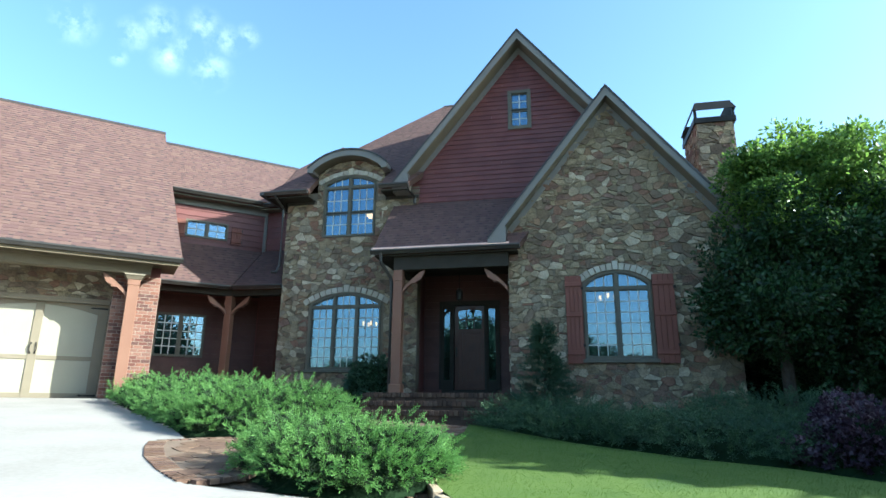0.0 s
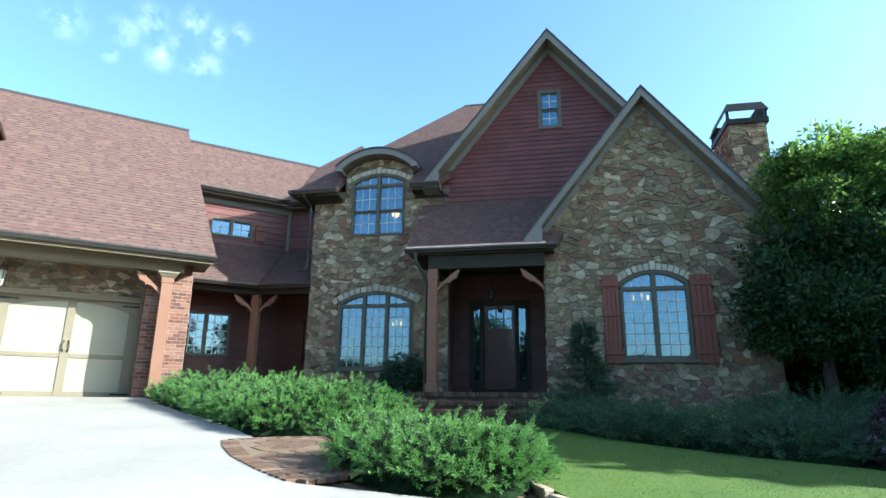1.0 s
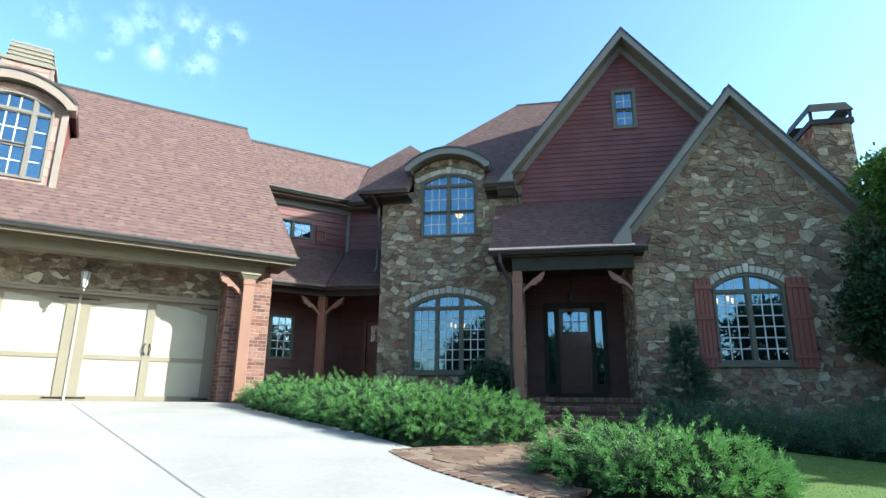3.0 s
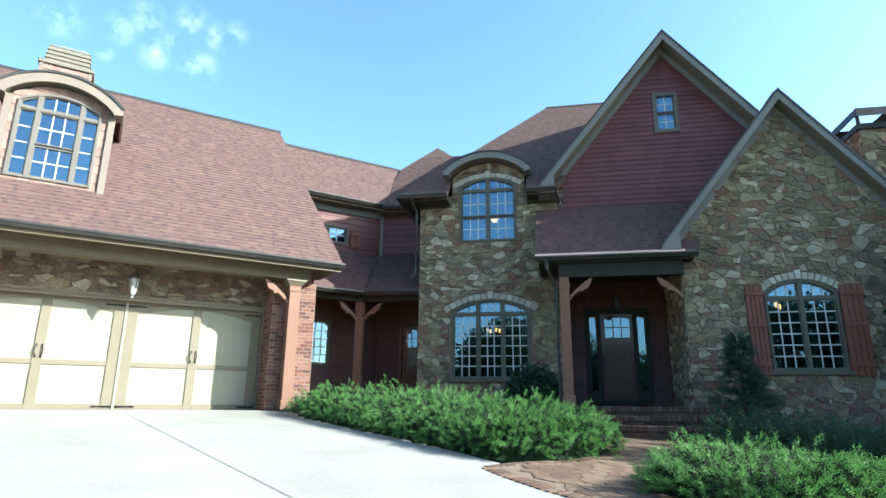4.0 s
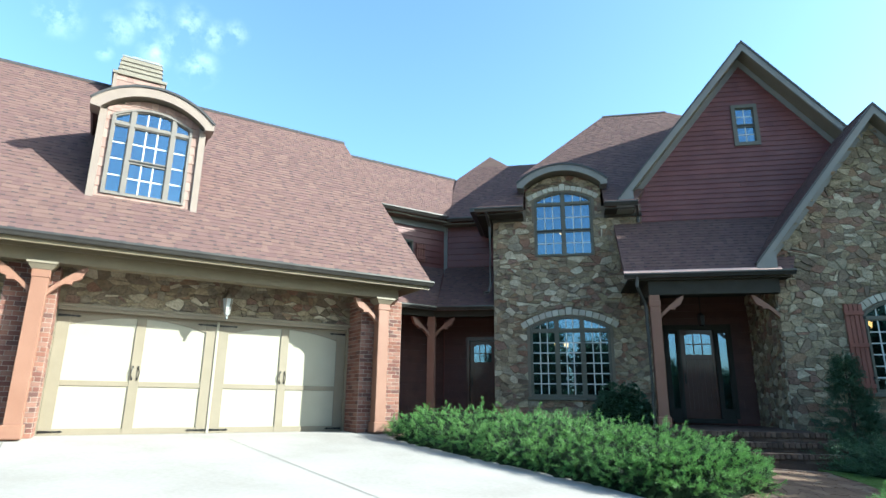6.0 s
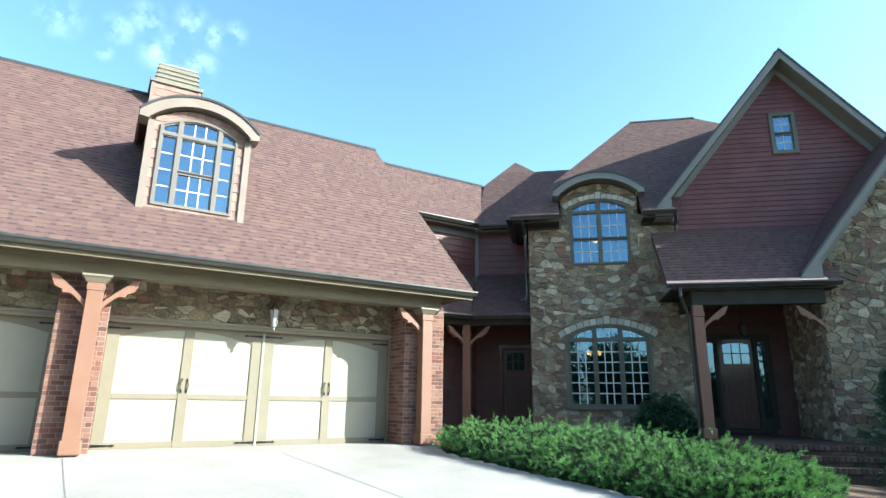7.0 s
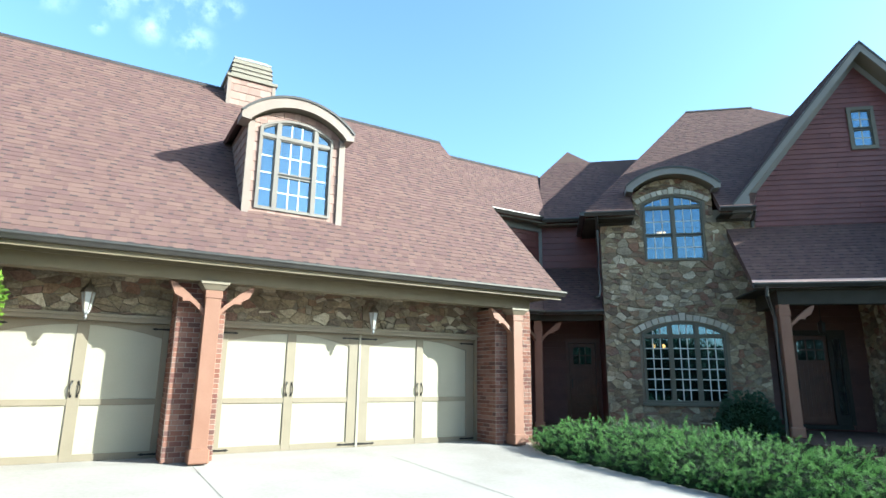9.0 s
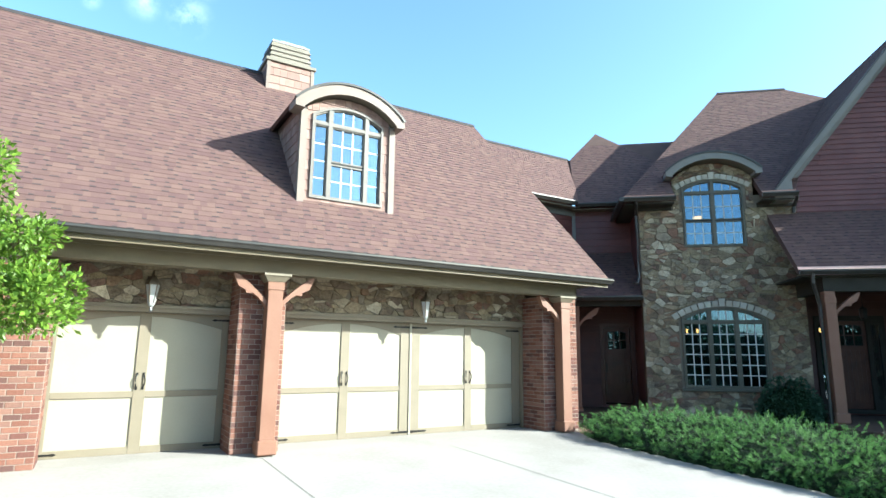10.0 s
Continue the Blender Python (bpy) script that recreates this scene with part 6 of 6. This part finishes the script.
def far_woods():
    rng = np.random.default_rng(5)
    n = 1400
    a = rng.uniform(0, 2 * np.pi, n)
    r = rng.uniform(75, 95, n)
    hh = 5.5 + 2.5 * np.sin(a * 9) + 1.5 * np.sin(a * 23 + 1)
    p = np.stack([r * np.cos(a), r * np.sin(a), -4 + rng.random(n) * hh], 1)
    d = rng.normal(0, 1, (n, 3))
    ob = scattered("far_woods", p, d, rng.uniform(2.2, 4.0, n), CLUMPS_FAR, M_LEAF, None, 6)
    tagged(ob, "distant dark green woods round the plot", "woods", "", "stuff")


far_woods()


# ---- grass ----
def grass(n, seed):
    rng = np.random.default_rng(seed)
    xs, ys = [p[0] for p in LAWN], [p[1] for p in LAWN]
    x, y = rng.uniform(-0.4, 6.0, n), rng.uniform(3.6, 11.2, n)
    keep = in_poly(x, y, LAWN)
    x, y = x[keep], y[keep]
    z = np.vectorize(ground_z)(x, y) + 0.018
    d = rng.normal(0, 0.35, (len(x), 3))
    d[:, 2] = 1
    ob = scattered("grass", np.stack([x, y, z], 1), d, rng.uniform(0.7, 1.3, len(x)), BLADES, M_GRASS, None, seed)
    tagged(ob, "short mown green grass of the front lawn", "grass", "", "stuff")


BLADES = [spray_template(random.Random(90 + i), 2, 0.011, 0.0026, 1.2) for i in range(4)]
grass(85000, 9)

# ---- stone, siding, brick and paving, piece by piece ----
def grown(x0, x1, z0, zs, rise):
    return arch_poly(x0, x1, z0, zs, rise)


stonework(wall_tower, rect_poly(-7.82, -3.95, -0.3, 5.36), [grown(-6.97, -4.85, 0.76, 2.685, 0.28), rect_poly(-6.72, -5.18, 4.35, 5.4)], 14.4, H, lambda x, z: z < 3.4, 51, w=0.2, h=0.14)
stonework(wall_tower, clip_convex(rect_poly(-6.93, -4.95, 5.36, 6.62), arch_poly(-6.93, -4.95, 5.3, 6.2, 0.42)), [arch_poly(-6.77, -5.13, 4.35, 6.085, 0.23)], 14.4, H, lambda x, z: True, 52, w=0.2, h=0.125)
stonework(wall_gable, gable_b[:], [grown(0.15, 1.73, 0.9, 2.745, 0.29)], 13.15, H, lambda x, z: z < 3.6 and x < 2.3, 53, w=0.2, h=0.14)
stonework(wall_porch_side, rect_poly(0.0, 2.07, 0.1, 3.4), [], 0.0, FL, lambda x, z: True, 54, w=0.2, h=0.14)
stonework(wall_garage, rect_poly(-9.1, -0.2, 2.27, 2.98), [], 15.95, G, lambda x, z: True, 55, w=0.215, h=0.135)
# sills below the large windows
part("window_sill", boxes((-6.98, -4.84, 14.32, 14.5, 0.70, 0.775), bevel=0.01), M_WINDOW, house, "taupe window sill", H)
part("window_sill", boxes((0.14, 1.74, 13.06, 13.25, 0.83, 0.915), bevel=0.01), M_WINDOW, house, "taupe window sill", H)
siding(wall_attic, gable_a[:], [W_ATTIC], 14.42, H, 61, course=0.135, length=2.6)
siding(wall_conn, rect_poly(0.3, 3.6, 4.45, 5.7), [W_SLIDE], 18.35, G, 62)
# boards under the porch roofs use the siding colour with shade in it
siding(wall_conn, rect_poly(0.3, 3.6, 0.0, 2.95), [W_BREEZE], 18.35, G, 63, paint=M_SIDING_SHADED)
siding(wall_short, rect_poly(-9.45, -7.82, 0.0, 3.05), [rect_poly(-8.8, -7.88, 0, 2.46)], 16.13, H, 64, paint=M_SIDING_SHADED)
siding(wall_short, rect_poly(-9.45, -7.82, 4.4, 5.75), [], 16.13, H, 66)
siding(wall_porch, rect_poly(-3.95, -1.43, 0.2, 3.34), [rect_poly(-3.52, -1.9, 0.2, 2.62)], 15.22, H, 65, paint=M_SIDING_SHADED)


def brick_mesh():
    bm = bmesh.new()
    box(bm, -0.5, 0.5, -0.5, 0.5, -0.5, 0.5)
    bmesh.ops.bevel(bm, geom=bm.edges[:], offset=0.035, segments=1, affect="EDGES")
    me = bpy.data.meshes.new("brick")
    bm.to_mesh(me)
    bm.free()
    me.materials.append(M_BRICK)
    return me


BRICK = brick_mesh()
PAVER = BRICK.copy()
PAVER.materials[0] = M_PAVER
STEP_BRICK = BRICK.copy()
STEP_BRICK.materials[0] = M_STEP


def brick_face(parent, x0, x1, z0, z1, m, seed, mesh, course=0.0795, unit=0.205, deep=0.09, joint=0.011):
    """Running bond over a face in the plane y = 0 of m; each brick stands a little proud."""
    rng = random.Random(seed)
    n = max(1, round((x1 - x0) / unit))
    u = (x1 - x0) / n
    z, row = z0, 0
    while z < z1 - 0.03:
        cuts = [x0 + i * u for i in range(n + 1)] if row % 2 == 0 else [x0] + [x0 + (i + 0.5) * u for i in range(n)] + [x1]
        for a, b in zip(cuts, cuts[1:]):
            ob = new("brick", mesh)
            ob.parent = parent
            ob.matrix_basis = m @ Matrix.Translation(((a + b) / 2, deep / 2 - 0.006 + rng.uniform(-0.003, 0.002), z + course / 2)) @ Matrix.Diagonal((b - a - joint, deep, course - joint, 1))
        z += course
        row += 1


def brick_pier(x0, x1, y0, y1, z1, label, faces, seed):
    pier = part("brick_pier", boxes((x0, x1, y0, y1, -0.1, z1)), M_BRICK_MORTAR, house, label, G)
    if "f" in faces:
        brick_face(pier, x0, x1, 0.0, z1, G @ Matrix.Translation((0, y0, 0)), seed, BRICK)
    if "l" in faces:
        brick_face(pier, 0.0, y1 - y0, 0.0, z1, G @ Matrix.Translation((x0, y1, 0)) @ Matrix.Rotation(radians(-90), 4, "Z"), seed + 1, BRICK)
    if "r" in faces:
        brick_face(pier, 0.0, y1 - y0, 0.0, z1, G @ Matrix.Translation((x1, y0, 0)) @ Matrix.Rotation(radians(90), 4, "Z"), seed + 2, BRICK)


brick_pier(-6.55, -5.81, 15.26, 15.95, 2.79, "red brick pier between the garage doors", "flr", 201)
brick_pier(-0.29, 0.66, 15.26, 15.95, 2.79, "red brick pier at the garage corner", "flr", 211)
brick_pier(-10.4, -9.0, 15.26, 15.95, 2.79, "red brick pier beside the single garage door", "fr", 221)

# ---- porch floor and steps ----
porch = empty("porch_steps", "brick front steps and landing", "steps", H @ Vector((-2.7, 11.4, -0.3)))
PI = Matrix.Translation(-(H @ Vector((-2.7, 11.4, -0.3))))
part("landing", boxes((-4.3, -1.43, 11.5, 15.25, -0.4, 0.155)), M_STEP, porch, m=PI @ H)
for i in range(3):
    y0, z0 = 11.42 - 0.3 * i, 0.165 - 0.165 * i
    part("step", boxes((-4.2, -1.45, y0 + 0.02, y0 + 0.5, z0 - 0.5, z0 - 0.012)), M_STEP, porch, m=PI @ H)
    x = -4.2
    k = 0
    while x < -1.5:
        for yy, ln, zz, hh in ((y0, 0.2, z0 - 0.045, 0.09),):
            ob = new("brick", BRICK)
            ob.parent = porch
            ob.data = STEP_BRICK
            ob.matrix_basis = PI @ H @ Matrix.Translation((x + 0.045, yy + ln / 2 - 0.02, zz)) @ Matrix.Diagonal((0.082, ln, hh, 1))
        x += 0.092
    x = -4.2
    while x < -1.5:
        ob = new("brick", STEP_BRICK)
        ob.parent = porch
        ob.matrix_basis = PI @ H @ Matrix.Translation((x + 0.1, y0 + 0.06, z0 - 0.13)) @ Matrix.Diagonal((0.195, 0.09, 0.062, 1))
        x += 0.206
part("side_porch_floor", boxes((0.7, 3.6, 16.9, 18.4, -0.3, 0.1)), M_STEP, house, m=G)
part("side_porch_floor", boxes((-9.6, -7.8, 14.3, 16.2, -0.3, 0.12)), M_STEP, house, m=H)


# ---- flagstone path ----
def path_stones():
    outline = [(-3.62, 7.4), (-3.44, 6.93), (-3.14, 6.34), (-2.69, 5.7), (-2.3, 5.25), (-1.9, 5.7), (-1.2, 6.6), (-0.5, 7.6), (-0.2, 8.6), (0.05, 9.6), (0.4, 10.62), (-1.55, 11.06), (-1.45, 9.9), (-1.75, 8.9), (-2.5, 8.1), (-3.1, 7.85)]
    path = draped("path", outline, 0.008, M_PATHBED, label="brown flagstone path with a brick border", category="path")
    rng = random.Random(8)
    xs, ys = [p[0] for p in outline], [p[1] for p in outline]
    for c in cells(min(xs), max(xs), min(ys), max(ys), 0.2, 0.27, rng, 0.36):
        cx, cy = sum(p[0] for p in c) / len(c), sum(p[1] for p in c) / len(c)
        X, Y = np.array([p[0] for p in c]), np.array([p[1] for p in c])
        if not in_poly(X, Y, outline).all():
            continue
        b = rounded(shrink(c, 0.003))
        if len(b) < 3:
            continue
        k = len(b)
        t = rng.uniform(0.012, 0.017)
        vv = [(p[0], p[1], ground_z(*p) + t) for p in b] + [(p[0], p[1], ground_z(*p) - 0.01) for p in b]
        mesh_of("flagstone", vv, [tuple(range(k))] + [(i, k + i, k + (i + 1) % k, (i + 1) % k) for i in range(k)], M_FLAG, path)
    # brick border, laid as soldiers
    for (x0, y0), (x1, y1) in zip(outline, outline[1:] + outline[:1]):
        ln = math.hypot(x1 - x0, y1 - y0)
        n = int(ln / 0.105)
        a = math.atan2(y1 - y0, x1 - x0)
        for i in range(n):
            t = (i + 0.5) / n
            x, y = x0 + (x1 - x0) * t, y0 + (y1 - y0) * t
            ob = new("paver", PAVER)
            ob.parent = path
            ob.matrix_basis = Matrix.Translation((x, y, ground_z(x, y) - 0.012)) @ Matrix.Rotation(a, 4, "Z") @ Matrix.Diagonal((0.094, 0.2, 0.05, 1))


path_stones()


# ---- joints in the drive ----
def joint(a, b, w=0.015):
    n = 14
    pts = [(a[0] + (b[0] - a[0]) * i / n, a[1] + (b[1] - a[1]) * i / n) for i in range(n + 1)]
    dx, dy = b[0] - a[0], b[1] - a[1]
    ln = math.hypot(dx, dy)
    ox, oy = -dy / ln * w / 2, dx / ln * w / 2
    v = []
    for x, y in pts:
        v += [(x + ox, y + oy, ground_z(x, y) + 0.003), (x - ox, y - oy, ground_z(x, y) + 0.003)]
    ob = mesh_of("drive_joint", v, [(2 * i, 2 * i + 1, 2 * i + 3, 2 * i + 2) for i in range(n)], M_JOINT)
    tagged(ob, "dark control joint in the concrete drive", "joint", "drive joints", "structure")


joint((-10.44, 12.26), (-1.0, -0.3))
joint((-12.7, 9.95), (-7.1, 1.2))

# mulch chips and a pale kerb stone by the lawn
def edging():
    for i, (x, y, a) in enumerate([(-0.12, 4.98, 108), (-0.22, 5.4, 98), (-0.29, 5.82, 102), (-0.38, 6.22, 98), (-0.42, 6.65, 92)]):
        bm = bmesh.new()
        box(bm, -0.19, 0.19, -0.05, 0.05, -0.1, 0.02, bevel=0.015)
        o = part("edging_stone", bm, M_EDGING, None, m=Matrix.Translation((x, y, ground_z(x, y))) @ Matrix.Rotation(radians(a), 4, "Z"))
        tagged(o, "low tan edging stone along the lawn", "stone", "lawn edging")


edging()


# ---- ridge caps ----
def ridge_caps(a, b, m, slope, parent):
    a, b = Vector(a), Vector(b)
    n = int((b - a).length / 0.3)
    d = (b - a) / n
    w = 0.075
    for i in range(n):
        p, q = a + d * i, a + d * (i + 1.08)
        top = [(0, -w, -w * slope + 0.02), (0, 0, 0.028), (0, w, -w * slope + 0.02), (0, w, -w * slope), (0, 0, 0.008), (0, -w, -w * slope)]
        bm = prism(bmesh.new(), [p + Vector((0, t[1], t[2] + 0.006)) for t in top], q - p)
        part("ridge_cap", bm, M_RIDGE, parent, m=m)


ridge_caps((-16, 19.0, 8.13), (0.41, 19.0, 8.13), G, 1.1, house)
ridge_caps((-0.4, 19.88, 8.18), (4.9, 19.88, 8.18), G, 1.1, house)
ridge_caps((-4.3, 19.06, 10.65), (-2.15, 19.06, 10.65), H, 0.97, house)
